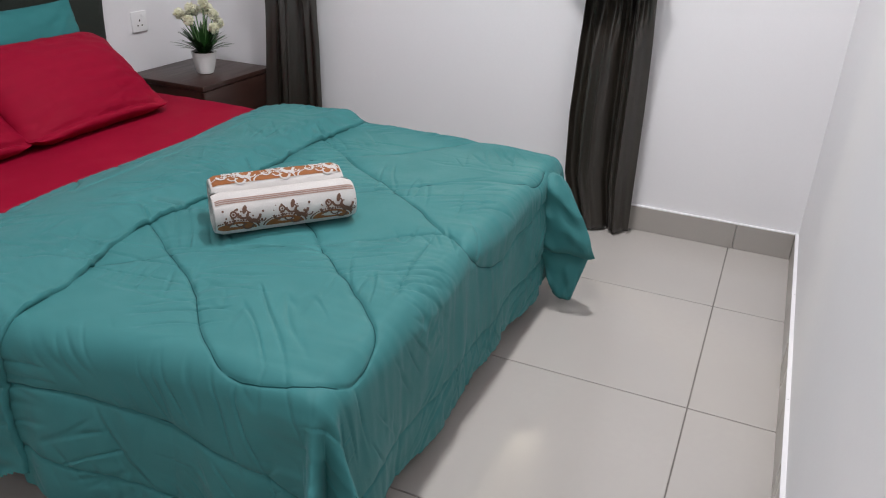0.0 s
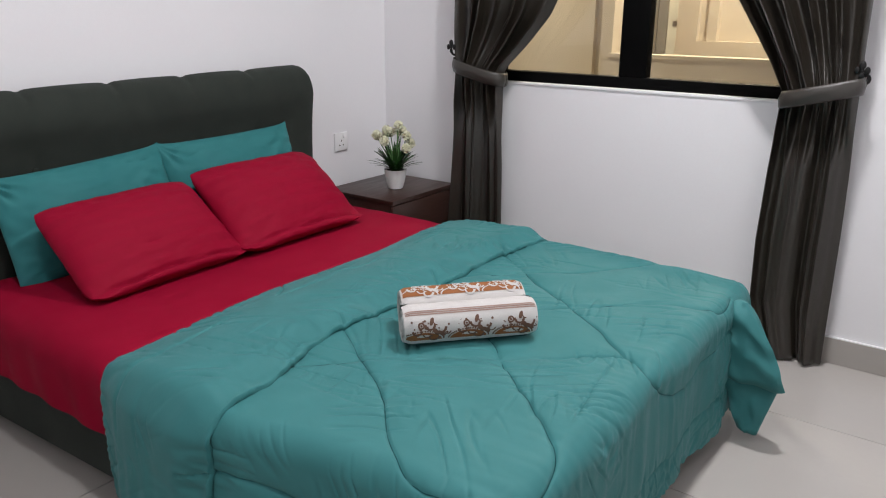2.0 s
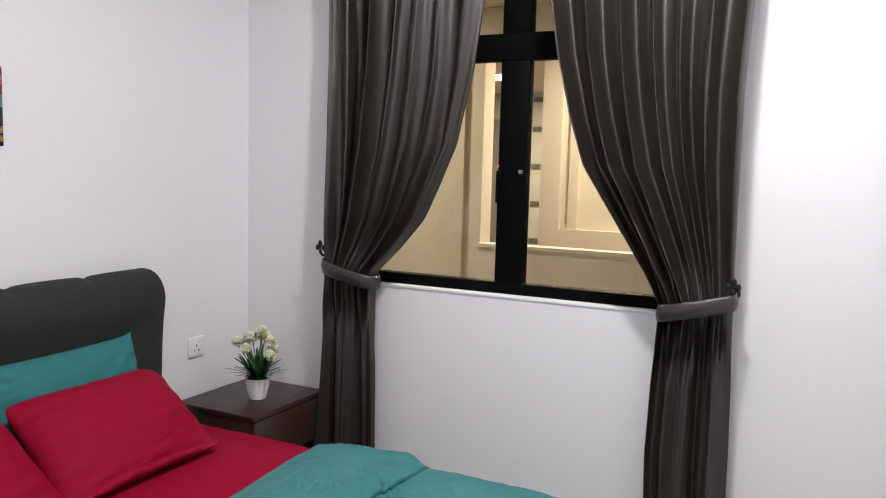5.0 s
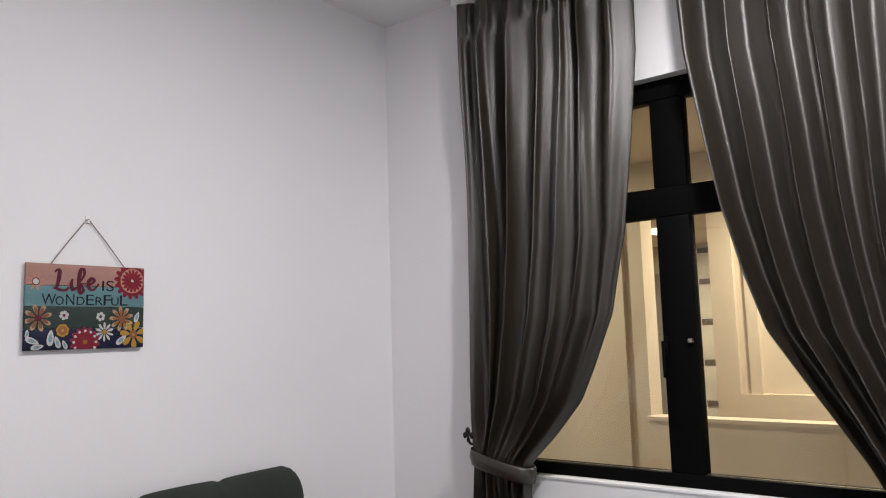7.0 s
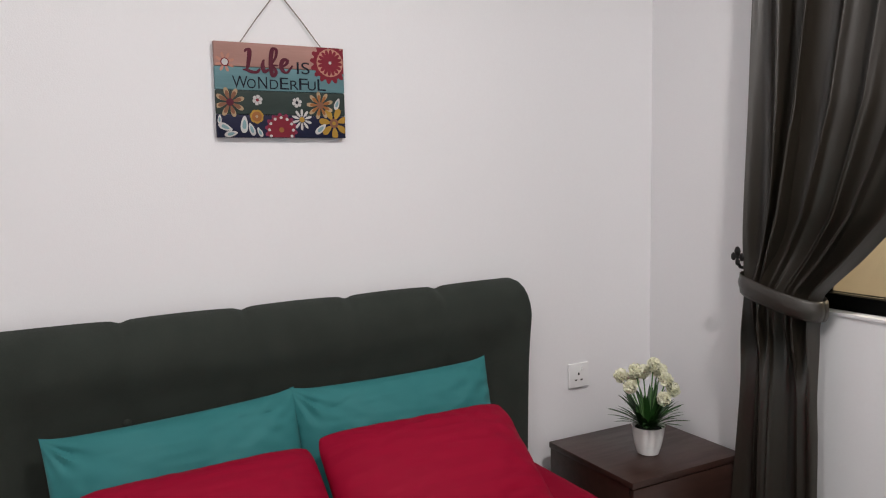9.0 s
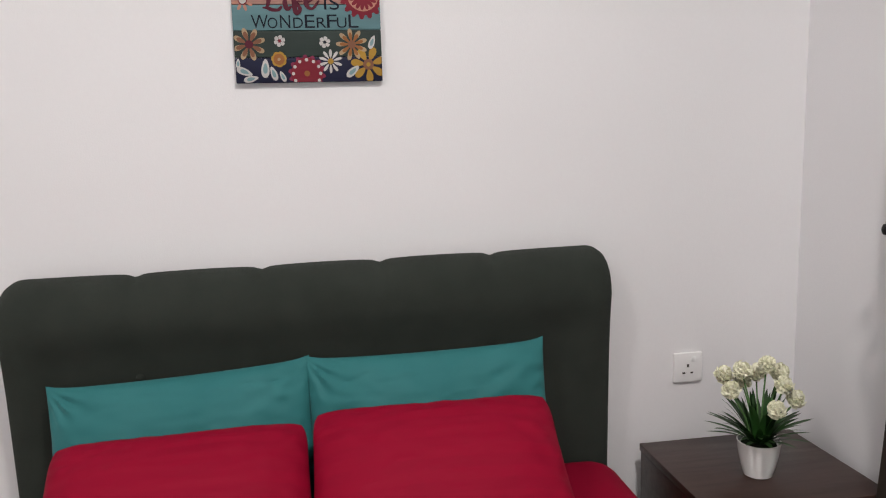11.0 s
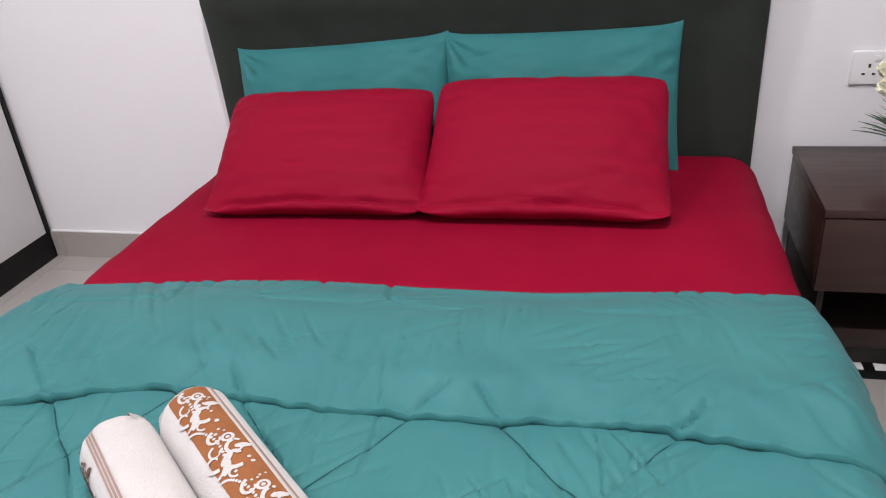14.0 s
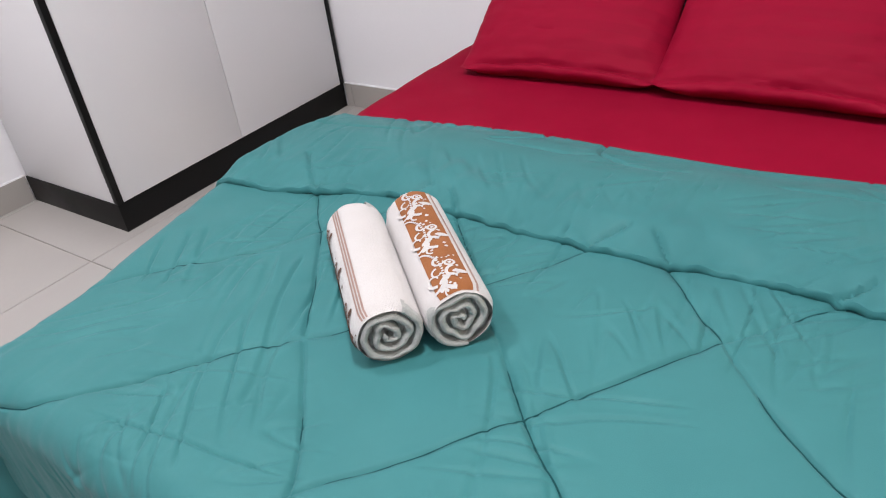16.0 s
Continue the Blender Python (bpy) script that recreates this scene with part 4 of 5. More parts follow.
    if band["style"] != "brown":
        b2 = bmesh.new()
        for k in range(n_rep):
            s0 = length * (k + 0.5) / n_rep + 0.004
            for i in range(18):
                a0, a1 = math.pi * i / 18, math.pi * (i + 1) / 18
                def fp(a, f):
                    return place(radians(p_base + sgn * width * (1.08 - f * 0.44 * math.sin(a))), min(length - 0.004, max(0.004, s0 - 0.014 + 0.046 * math.cos(a))), 0.0011)
                b2.faces.new([b2.verts.new(v) for v in (fp(a0, 0), fp(a1, 0), fp(a1, 1), fp(a0, 1))])
        part("woven_motif", b2, M_TBROWN, body, "brown woven arches", smooth=False)
    return t


TA = 48.5
towel((1.532, -1.480, 0.461), TA, 0.335, 0.0510, 2.3, {"style": "dark", "from": 208 - 66, "flip": True, "width": 62})
towel((1.459, -1.406, 0.461), TA + 0.5, 0.326, 0.0520, 6.1, {"style": "brown", "from": 62, "flip": True, "width": 62})

# ---- bedside table with plant, and the socket ----
NX0, NX1, NY0, NY1, NZ = 0.060, 0.462, -0.502, -0.045, 0.454
ns = thing("bedside_table", ((NX0 + NX1) / 2, (NY0 + NY1) / 2, 0), "dark brown wood-veneer bedside table with one drawer and open shelf", "bedside table")
part("tabletop", box(NX0, NX1, NY0, NY1, NZ - 0.020, NZ, 0.002), M_WOOD, ns)
ZB = 0.248
part("side_panel", box(NX0 + 0.004, NX1 - 0.018, NY0 + 0.003, NY0 + 0.019, ZB, NZ - 0.021, 0.001), M_WOOD, ns)
part("side_panel", box(NX0 + 0.004, NX1 - 0.018, NY1 - 0.019, NY1 - 0.003, ZB, NZ - 0.021, 0.001), M_WOOD, ns)
part("back_panel", box(NX0 + 0.004, NX0 + 0.012, NY0 + 0.02, NY1 - 0.02, 0.08, NZ - 0.021), M_WOOD_DARK, ns)
part("shelf", box(NX0 + 0.013, NX1 - 0.022, NY0 + 0.02, NY1 - 0.02, ZB, ZB + 0.014, 0.001), M_WOOD_DARK, ns)
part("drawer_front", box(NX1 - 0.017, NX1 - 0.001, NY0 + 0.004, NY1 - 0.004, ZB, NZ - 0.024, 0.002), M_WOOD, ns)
part("lower_side", box(NX0 + 0.013, NX1 - 0.03, NY0 + 0.021, NY0 + 0.035, 0.082, ZB - 0.001), M_WOOD_DARK, ns, "dark recessed lower side")
part("lower_side", box(NX0 + 0.013, NX1 - 0.03, NY1 - 0.035, NY1 - 0.021, 0.082, ZB - 0.001), M_WOOD_DARK, ns, "dark recessed lower side")
part("shelf", box(NX0 + 0.013, NX1 - 0.024, NY0 + 0.036, NY1 - 0.036, 0.082, 0.098, 0.001), M_WOOD_DARK, ns)
for x in (NX0 + 0.03, NX1 - 0.075):
    for y in (NY0 + 0.04, NY1 - 0.075):
        part("leg", box(x, x + 0.035, y, y + 0.035, 0.0, 0.081, 0.002), M_WOOD_DARK, ns)
# unidentified dark strip with pale bars on the floor; its shape is assumed
low_strip = thing("floor_strip", (0.428, -0.26, 0.0), "dark strip with pale bars under the bedside table", "power strip")
part("casing", box(0.405, 0.449, -0.42, -0.13, 0.0, 0.022, 0.004), M_BLACKLAM, low_strip)
for y0 in (-0.385, -0.325, -0.265, -0.205):
    part("socket_face", box(0.413, 0.441, y0, y0 + 0.034, 0.0215, 0.0235, 0.0006), M_PLAS, low_strip, "pale bar")

PX, PY = 0.305, -0.295
pl = thing("potted_plant", (PX, PY, NZ), "artificial cream flowers in a small white pot on the bedside table", "plant")
pot = part("pot", lathe([(0.028, 0.0), (0.034, 0.003), (0.042, 0.03), (0.0485, 0.062), (0.0515, 0.088), (0.0525, 0.091), (0.0495, 0.091), (0.046, 0.082), (0.001, 0.080)], (PX, PY, NZ), 40), M_POT, pl, "white glazed pot")
part("filling", lathe([(0.044, 0.0), (0.040, 0.008), (0.002, 0.012)], (PX, PY, NZ + 0.078), 24), M_SOIL, pl)
rp = random.Random(4)


def blade(root, ang, length, lean, width, bm):
    """A pointed leaf, keeled along its middle and arching outwards."""
    d = Vector((math.cos(ang), math.sin(ang), 0))
    s = Vector((-math.sin(ang), math.cos(ang), 0))
    rows = []
    for i in range(8):
        f = i / 7
        p = Vector(root) + d * (length * math.sin(lean) * f * (0.7 + 0.5 * f)) + Vector((0, 0, length * math.cos(lean) * f * (1 - 0.32 * f * math.sin(lean) * 1.6)))
        w = width * (0.45 + 1.4 * f) * (1 - f) ** 0.7 + 0.0004
        rows.append([p - s * w, p - Vector((0, 0, 0.25 * w)) - d * 0.15 * w, p + s * w])
    grid_mesh(rows, bm)


for i in range(96):
    bm = bmesh.new()
    ang = 2 * math.pi * i / 96 * 5 + rp.uniform(-0.2, 0.2)
    lean = rp.uniform(0.12, 1.0)
    blade((PX + 0.018 * math.cos(ang), PY + 0.018 * math.sin(ang), NZ + 0.085), ang, rp.uniform(0.10, 0.15) * (1.06 - 0.2 * lean), lean, rp.uniform(0.0065, 0.0105), bm)
    part("leaf", bm, M_LEAF, pl)
HEADS = ((-0.045, -0.075, 0.245), (0.01, -0.085, 0.225), (-0.01, -0.045, 0.265), (0.02, 0.0, 0.285), (-0.03, 0.005, 0.25), (0.0, 0.05, 0.255), (-0.035, 0.07, 0.245),
         (0.06, 0.005, 0.185), (0.03, 0.075, 0.195), (0.035, 0.04, 0.235), (-0.05, -0.02, 0.225))
for hx, hy, hz in HEADS:
    tip = Vector((PX + hx, PY + hy, NZ + hz))
    foot = Vector((PX + hx * 0.2, PY + hy * 0.2, NZ + 0.085))
    mid = (tip + foot) / 2 + Vector((hx, hy, 0)) * -0.12
    st = part("stem", tube([foot, (foot + mid) / 2, mid, (mid + tip) / 2, tip], 0.0022), M_STEM, pl)
    bm = bmesh.new()
    for i in range(56):
        zc = 1 - 2 * (i + 0.5) / 56
        a = i * 2.399963
        d = Vector((math.sqrt(1 - zc * zc) * math.cos(a), math.sqrt(1 - zc * zc) * math.sin(a), zc))
        s = d.cross(Vector((0.3, 0.2, 1))).normalized()
        q = d.cross(s)
        R = 0.0225 * rp.uniform(0.85, 1.12)
        cc = tip + Vector((0, 0, 0.006))
        base = cc + d * R * 0.45
        w = rp.uniform(0.007, 0.0105)
        tp = cc + d * R + q * rp.uniform(-0.004, 0.004)
        grid_mesh([[base - s * w * 0.5, base, base + s * w * 0.5], [cc + d * R * 0.8 - s * w + q * 0.003, cc + d * R * 0.78, cc + d * R * 0.8 + s * w + q * 0.003], [tp - s * w * 0.6 - q * 0.004, tp, tp + s * w * 0.6 - q * 0.004]], bm)
    bmesh.ops.create_icosphere(bm, subdivisions=1, radius=0.012, matrix=Matrix.Translation(tip + Vector((0, 0, 0.006))))
    part("flower_head", bm, M_PETAL, st, "cream pompom flower", smooth=False)

so = thing("wall_socket", (0, -0.337, 0.638), "white single switched wall socket", "socket")
SY0, SY1, SZ0, SZ1 = -0.379, -0.293, 0.601, 0.687
plate = part("faceplate", box(0.001, 0.010, SY0, SY1, SZ0, SZ1, 0.003, 3), M_PLAS, so)
part("switch", box(0.0095, 0.0135, SY0 + 0.052, SY0 + 0.064, SZ1 - 0.026, SZ1 - 0.012, 0.0012), M_PLAS, so)
part("earth_slot", box(0.0092, 0.0106, SY0 + 0.039, SY0 + 0.045, SZ0 + 0.044, SZ0 + 0.053), M_HOLE, so)
part("pin_slot", box(0.0092, 0.0106, SY0 + 0.026, SY0 + 0.034, SZ0 + 0.025, SZ0 + 0.030), M_HOLE, so)
part("pin_slot", box(0.0092, 0.0106, SY0 + 0.050, SY0 + 0.058, SZ0 + 0.025, SZ0 + 0.030), M_HOLE, so)


# ---- curtains ----
ZC0, ZC1 = 0.012, 2.79
LEFT_IN = [(0, 0.770), (0.33, 0.765), (0.60, 0.757), (0.90, 0.742), (1.0, 0.750), (1.10, 0.850), (1.225, 0.957), (1.35, 1.020), (1.52, 1.096), (1.8, 1.157), (2.1, 1.193), (2.42, 1.224), (2.8, 1.232)]
LEFT_OUT = [(0, 0.445), (0.3, 0.470), (0.9, 0.500), (1.1, 0.500), (1.8, 0.503), (2.8, 0.492)]
RIGHT_IN = [(0, 1.935), (0.21, 1.866), (0.45, 1.858), (0.70, 1.866), (0.92, 1.880), (0.975, 1.885), (1.08, 1.835), (1.18, 1.775), (1.45, 1.602), (1.62, 1.545), (1.84, 1.491), (2.34, 1.412), (2.8, 1.380)]
RIGHT_OUT = [(0, 2.135), (0.5, 2.130), (1.02, 2.118), (1.7, 2.112), (2.8, 2.165)]


def curtain_cloth(inner, outer, folds, seed, tie_z):
    """Hanging cloth with uneven folds that run together at the tie and fan out again below it."""
    nz, nu = 150, 300
    P = []
    for i in range(nz + 1):
        z = ZC0 + (ZC1 - ZC0) * i / nz
        xi, xo = along(inner, z), along(outer, z)
        row = []
        gather = math.exp(-((z - tie_z) / 0.10) ** 2)
        head = smoothstep(ZC1 - 0.20, ZC1 - 0.06, z)
        low = smoothstep(tie_z, tie_z - 0.3, z)
        for j in range(nu + 1):
            u = j / nu
            su = u + 0.105 * noise.noise((u * 3.1 + seed, 0.25 * z, seed)) + 0.02 * noise.noise((u * 8 + seed, 0.9 * z, seed + 1))
            ph = 2 * math.pi * folds * su
            size = 0.35 + 1.5 * abs(noise.noise((su * 3.3 + seed, 0.3 * z, seed + 3)))
            amp = 0.060 * size * (1 - 0.6 * gather) * (1 - 0.35 * head) * (1 - 0.86 * low)
            wave = math.sin(ph + 0.5 * math.sin(ph) + 0.7 * noise.noise((su * 4, 0.8 * z, seed + 21)))
            pinch = smoothstep(ZC1 - 0.16, ZC1 - 0.09, z) * (1 - 0.5 * smoothstep(ZC1 - 0.07, ZC1 - 0.01, z))
            y = -0.094 - amp * wave
            # broad soft folds under the tie
            y -= 0.022 * low * math.sin(2 * math.pi * 2.1 * su + seed + 0.5 * z) + 0.007 * low * math.sin(2 * math.pi * 4.7 * su + 2 * seed)
            fine = math.sin(2.6 * ph + 2.0 * noise.noise((u * 4, z * 1.1, seed + 7)))
            y -= 0.0055 * fine * (1 - head) * (1 - 0.9 * low) * (0.5 + noise.noise((u * 6, z, seed + 4)))
            y -= 0.007 * noise.noise((u * 5, z * 2.6, seed + 11)) + 0.007 * pinch * math.sin(3 * ph + seed)
            # slanting drag folds towards the tie
            pull = smoothstep(tie_z + 0.03, tie_z + 0.30, z) * smoothstep(2.5, 1.5, z)
            y -= 0.010 * pull * u * math.sin(15 * (u + 0.30 * (z - tie_z)) + seed)
            # tucks pinched at the tie
            y -= gather * (0.007 * math.sin(2 * math.pi * 5.3 * su + seed) + 0.028 * (1 - 4 * (u - 0.5) ** 2))
            fold_x = 0.014 * size * math.cos(ph) * (1 - gather) * (1 - 0.5 * head) * (1 - 0.8 * low)
            x = xo + (xi - xo) * u + fold_x * min(1, 9 * u, 9 * (1 - u)) * (1 if xi > xo else -1)
            row.append((x, min(y, -0.022), z + (0.010 * noise.noise((u * 5, seed, 1)) if i == 0 else 0)))
        P.append(row)
    bm = grid_mesh(P)
    bmesh.ops.recalc_face_normals(bm, faces=bm.faces)
    return bm


def curtain(inner, outer, folds, seed, tie_z, x0, x1, slope, label):
    base = (along(outer, 0), -0.09, 0)
    cu = thing("curtain", base, label, "curtain", group="tied-back curtains")
    cloth = part("drape", curtain_cloth(inner, outer, folds, seed, tie_z), M_CURT, cu)
    sol = cloth.modifiers.new("thickness", "SOLIDIFY")
    sol.thickness = 0.003
    # band round the gathered cloth
    P = []
    cx, rx, ry = (x0 + x1) / 2, (x1 - x0) / 2 + 0.007, 0.060
    for i in range(49):
        a = 2 * math.pi * i / 48
        ex = math.copysign(abs(math.cos(a)) ** 0.75, math.cos(a))
        ey = math.copysign(abs(math.sin(a)) ** 0.75, math.sin(a))
        x = cx + rx * ex
        y = min(-0.094 + ry * ey, -0.016)
        row = []
        for k in range(7):
            f = k / 6
            bulge = 0.005 * math.sin(math.pi * f) + 0.003 * noise.noise((a * 2, f * 3, seed))
            row.append((x + bulge * ex, y + bulge * ey if y < -0.02 else y, tie_z - 0.029 + 0.058 * f + slope * (x - cx)))
        P.append(row)
    bm = grid_mesh(P)
    bmesh.ops.remove_doubles(bm, verts=bm.verts, dist=1e-5)
    bmesh.ops.recalc_face_normals(bm, faces=bm.faces)
    tb = part("tieback", bm, M_CURT, cu, "satin tie band")
    tb.modifiers.new("thickness", "SOLIDIFY").thickness = 0.002
    return cu


curtain(LEFT_IN, LEFT_OUT, 6.6, 2.0, 0.985, 0.502, 0.748, -0.22, "dark taupe satin curtain tied back beside the window")
curtain(RIGHT_IN, RIGHT_OUT, 6.3, 5.0, 0.985, 1.884, 2.120, 0.24, "dark taupe satin curtain tied back beside the window")


def holdback(x, z):
    """Wrought hook on the wall: a rose, an arm and a three-leaved finial."""
    h = thing("curtain_holdback", (x, 0, z), "black wrought-iron curtain hook on the wall", "curtain hook", group="curtain hooks")
    part("rose", tube([(x, -0.001, z), (x, -0.008, z), (x, -0.012, z)], [0.02, 0.02, 0.012], 16), M_IRON, h)
    part("arm", tube([(x, -0.01, z), (x, -0.07, z - 0.004), (x + 0.003, -0.105, z + 0.004), (x + 0.004, -0.118, z + 0.02)], 0.005, 8), M_IRON, h)
    bm = bmesh.new()
    for ox, oz, r in ((0, 0.052, 0.012), (-0.014, 0.036, 0.010), (0.016, 0.036, 0.010), (0.001, 0.020, 0.009), (0, 0.036, 0.007)):
        bmesh.ops.create_uvsphere(bm, u_segments=12, v_segments=8, radius=r, matrix=pose(x + 0.004 + ox, -0.119, z + oz) @ Matrix.Diagonal((0.9, 0.5, 1.25, 1)))
    part("finial", bm, M_IRON, h, "three-leaved iron finial")
    return h


holdback(2.112, 1.030)
holdback(0.484, 1.050)
rail = thing("curtain_track", (1.33, -0.09, ZC1), "white ceiling curtain track", "curtain track")
part("channel", box(0.46, 2.20, -0.105, -0.075, ZC1 + 0.004, ROOM_Z, 0.002), M_PLAS, rail)

# ---- painted wooden sign ----
S_Y0, S_Y1, S_Z0, S_Z1 = -1.530, -1.174, 1.455, 1.704


def paint(name, colour, **k):
    return material(name, colour, 0.6, vary=0.12, scale=14, grain=0.05, grain_scale=120, bump=0.08, bump_scale=120, stretch=(1, 0.25, 1.6), spec=0.15, **k)


sign = thing("wall_sign", (0.012, (S_Y0 + S_Y1) / 2, S_Z0), "painted wooden plank sign with flowers hanging on a cord", "sign")
SH = S_Z1 - S_Z0
for z0, z1, col, nm in ((0.745, 1.0, (0.42, 0.235, 0.20), "pink"), (0.50, 0.745, (0.13, 0.25, 0.275), "blue"), (0.245, 0.50, (0.036, 0.052, 0.047), "slate"), (0.0, 0.245, (0.014, 0.016, 0.042), "navy")):
    part("plank", box(0.006, 0.018, S_Y0, S_Y1, S_Z0 + SH * z0 + 0.0006, S_Z0 + SH * z1 - 0.0006, 0.0012), paint("sign_" + nm, col), sign, nm + " painted plank")


def lettering(text, size, y, z, mat, x=0.0186, shear=0.0, width=None, name="lettering", label=""):
    cu = bpy.data.curves.new("letters", "FONT")
    cu.body, cu.size, cu.shear, cu.extrude, cu.offset = text, size, shear, 0.0004, size * -0.004
    cu.align_x = "CENTER"
    tmp = bpy.data.objects.new("letters", cu)
    scene.collection.objects.link(tmp)
    bpy.context.view_layer.update()
    me = bpy.data.meshes.new_from_object(tmp)
    bpy.data.objects.remove(tmp)
    xs = [v.co.x for v in me.vertices]
    k = width / (max(xs) - min(xs)) if width else 1.0
    base = sign.location
    for v in me.vertices:
        px, py, pz = v.co
        v.co = (x + pz - base[0], y + px * k - base[1], z + py - base[2])
    me.materials.clear()
    me.materials.append(mat)
    ob = new(name, me)
    ob.parent = sign
    return tagged(ob, label)


P_RED, P_NAVY, P_CREAM, P_GOLD = paint("sign_red", (0.21, 0.02, 0.035)), paint("sign_ink", (0.010, 0.012, 0.022)), paint("sign_cream", (0.40, 0.29, 0.18)), paint("sign_gold", (0.40, 0.23, 0.04))
P_PEACH = paint("sign_peach", (0.50, 0.24, 0.18))
P_WINE = paint("sign_wine", (0.105, 0.018, 0.034))
P_WHITE, P_BROWN, P_ORANGE, P_AQUA, P_PLUM = paint("sign_white", (0.55, 0.53, 0.52)), paint("sign_brown", (0.22, 0.10, 0.06)), paint("sign_orange", (0.30, 0.12, 0.04)), paint("sign_aqua", (0.20, 0.33, 0.35)), paint("sign_plum", (0.22, 0.030, 0.075))


def sy(f):
    return S_Y0 + (S_Y1 - S_Y0) * f


def sz(f):
    return S_Z0 + SH * f


def brush(strokes, half, mat, label):
    """Brush script: each stroke is a flat ribbon that swells in its middle."""
    bm = bmesh.new()
    for n, pts in enumerate(strokes):
        line = curve_points(pts)
        rows = []
        for i, p in enumerate(line):
            d = (line[min(i + 1, len(line) - 1)] - line[max(i - 1, 0)]).normalized()
            w = half * (0.45 + 0.75 * math.sin(math.pi * (i + 0.5) / len(line))) * (0.75 + 0.45 * abs(d.y))
            rows.append([(0.0186 + 0.0002 * n + 0.00003 * i, p.x - d.y * w, p.y + d.x * w), (0.0186 + 0.0002 * n + 0.00003 * i, p.x + d.y * w, p.y - d.x * w)])
        grid_mesh(rows, bm)
    bmesh.ops.recalc_face_normals(bm, faces=bm.faces)
    return part("lettering", bm, mat, sign, label, smooth=False)


def curve_points(pts, n=6):
    p = [Vector((sy(u), sz(v))) for u, v in pts]
    p = [2 * p[0] - p[1]] + p + [2 * p[-1] - p[-2]]
    out = []
    for p0, p1, p2, p3 in zip(p, p[1:], p[2:], p[3:]):
        for i in range(n):
            t = i / n
            out.append(0.5 * (2 * p1 + (p2 - p0) * t + (2 * p0 - 5 * p1 + 4 * p2 - p3) * t * t + (3 * p1 - p0 - 3 * p2 + p3) * t ** 3))
    return out + [p[-2]]


brush((((0.222, 0.90), (0.238, 0.925), (0.258, 0.925), (0.258, 0.87), (0.250, 0.80), (0.240, 0.735), (0.222, 0.705)),
       ((0.205, 0.715), (0.235, 0.712), (0.27, 0.695), (0.31, 0.695), (0.335, 0.73)),
       ((0.365, 0.83), (0.355, 0.76), (0.37, 0.70), (0.40, 0.73)),
       ((0.405, 0.745), (0.455, 0.86), (0.462, 0.935), (0.435, 0.945), (0.42, 0.86), (0.418, 0.73), (0.43, 0.66), (0.455, 0.70), (0.435, 0.765), (0.475, 0.775)),
       ((0.480, 0.745), (0.53, 0.785), (0.545, 0.825), (0.52, 0.84), (0.497, 0.79), (0.505, 0.725), (0.54, 0.705), (0.585, 0.78))), 0.0042, P_WINE, "the word Life in red brush script")
lettering("IS", 0.046, sy(0.665), sz(0.695), P_NAVY, width=0.036, label="the word IS in dark ink")
for _ch, _x, _big in zip("WONDERFUL", (0.180, 0.265, 0.350, 0.435, 0.512, 0.590, 0.662, 0.733, 0.808), (1, 0, 1, 0, 1, 0, 1, 0, 1)):
    lettering(_ch, 0.046 if _big else 0.036, sy(_x), sz(0.522), P_NAVY, width=(0.040 if _ch == "W" else 0.024 if _big else 0.023), name="letter")


def daisy(y, z, r, petals, mats, r0=0.25, wide=1.0, lift=0.0, name="painted_flower"):
    """A flat painted flower: petals round a disc, cut to the board's edge."""
    c = (sy(y), sz(z))
    for li, (kind, mat, rr) in enumerate(mats):
        bm = bmesh.new()
        x = 0.0184 + lift + 0.0005 * li
        if kind == "petals":
            for i in range(petals):
                a = 2 * math.pi * i / petals + 0.3
                pts = []
                for k in range(12):
                    b = 2 * math.pi * k / 12
                    q = rr * r * ((1 + r0) / 2 + (1 - r0) / 2 * math.cos(b))
                    w = rr * r * wide * math.pi / petals * 0.85 * math.sin(b) * (0.75 + 0.25 * math.cos(b))
                    pts.append((c[0] + q * math.cos(a) - w * math.sin(a), c[1] + q * math.sin(a) + w * math.cos(a)))
                ring = [(min(max(p, S_Y0 + 0.001), S_Y1 - 0.001), min(max(q, S_Z0 + 0.001), S_Z1 - 0.001)) for p, q in pts]
                if max(p for p, q in ring) - min(p for p, q in ring) > 0.001 and max(q for p, q in ring) - min(q for p, q in ring) > 0.001:
                    bm.faces.new([bm.verts.new((x + 0.00002 * i, p, q)) for p, q in ring])
        elif kind == "disc":
            pts = [(c[0] + rr * r * math.cos(2 * math.pi * k / 24), c[1] + rr * r * math.sin(2 * math.pi * k / 24)) for k in range(24)]
            bm.faces.new([bm.verts.new((x, min(max(p, S_Y0 + 0.001), S_Y1 - 0.001), min(max(q, S_Z0 + 0.001), S_Z1 - 0.001))) for p, q in pts])
        elif kind == "dots":
            for i in range(12):
                a = 2 * math.pi * i / 12
                cy, cz = c[0] + rr * r * math.cos(a), c[1] + rr * r * math.sin(a)
                if cz > S_Z0 + 0.003:
                    bm.faces.new([bm.verts.new((x, cy + 0.09 * r * math.cos(2 * math.pi * k / 8), cz + 0.09 * r * math.sin(2 * math.pi * k / 8))) for k in range(8)])
        bmesh.ops.recalc_face_normals(bm, faces=bm.faces)
        part(name, bm, mat, sign, smooth=False)


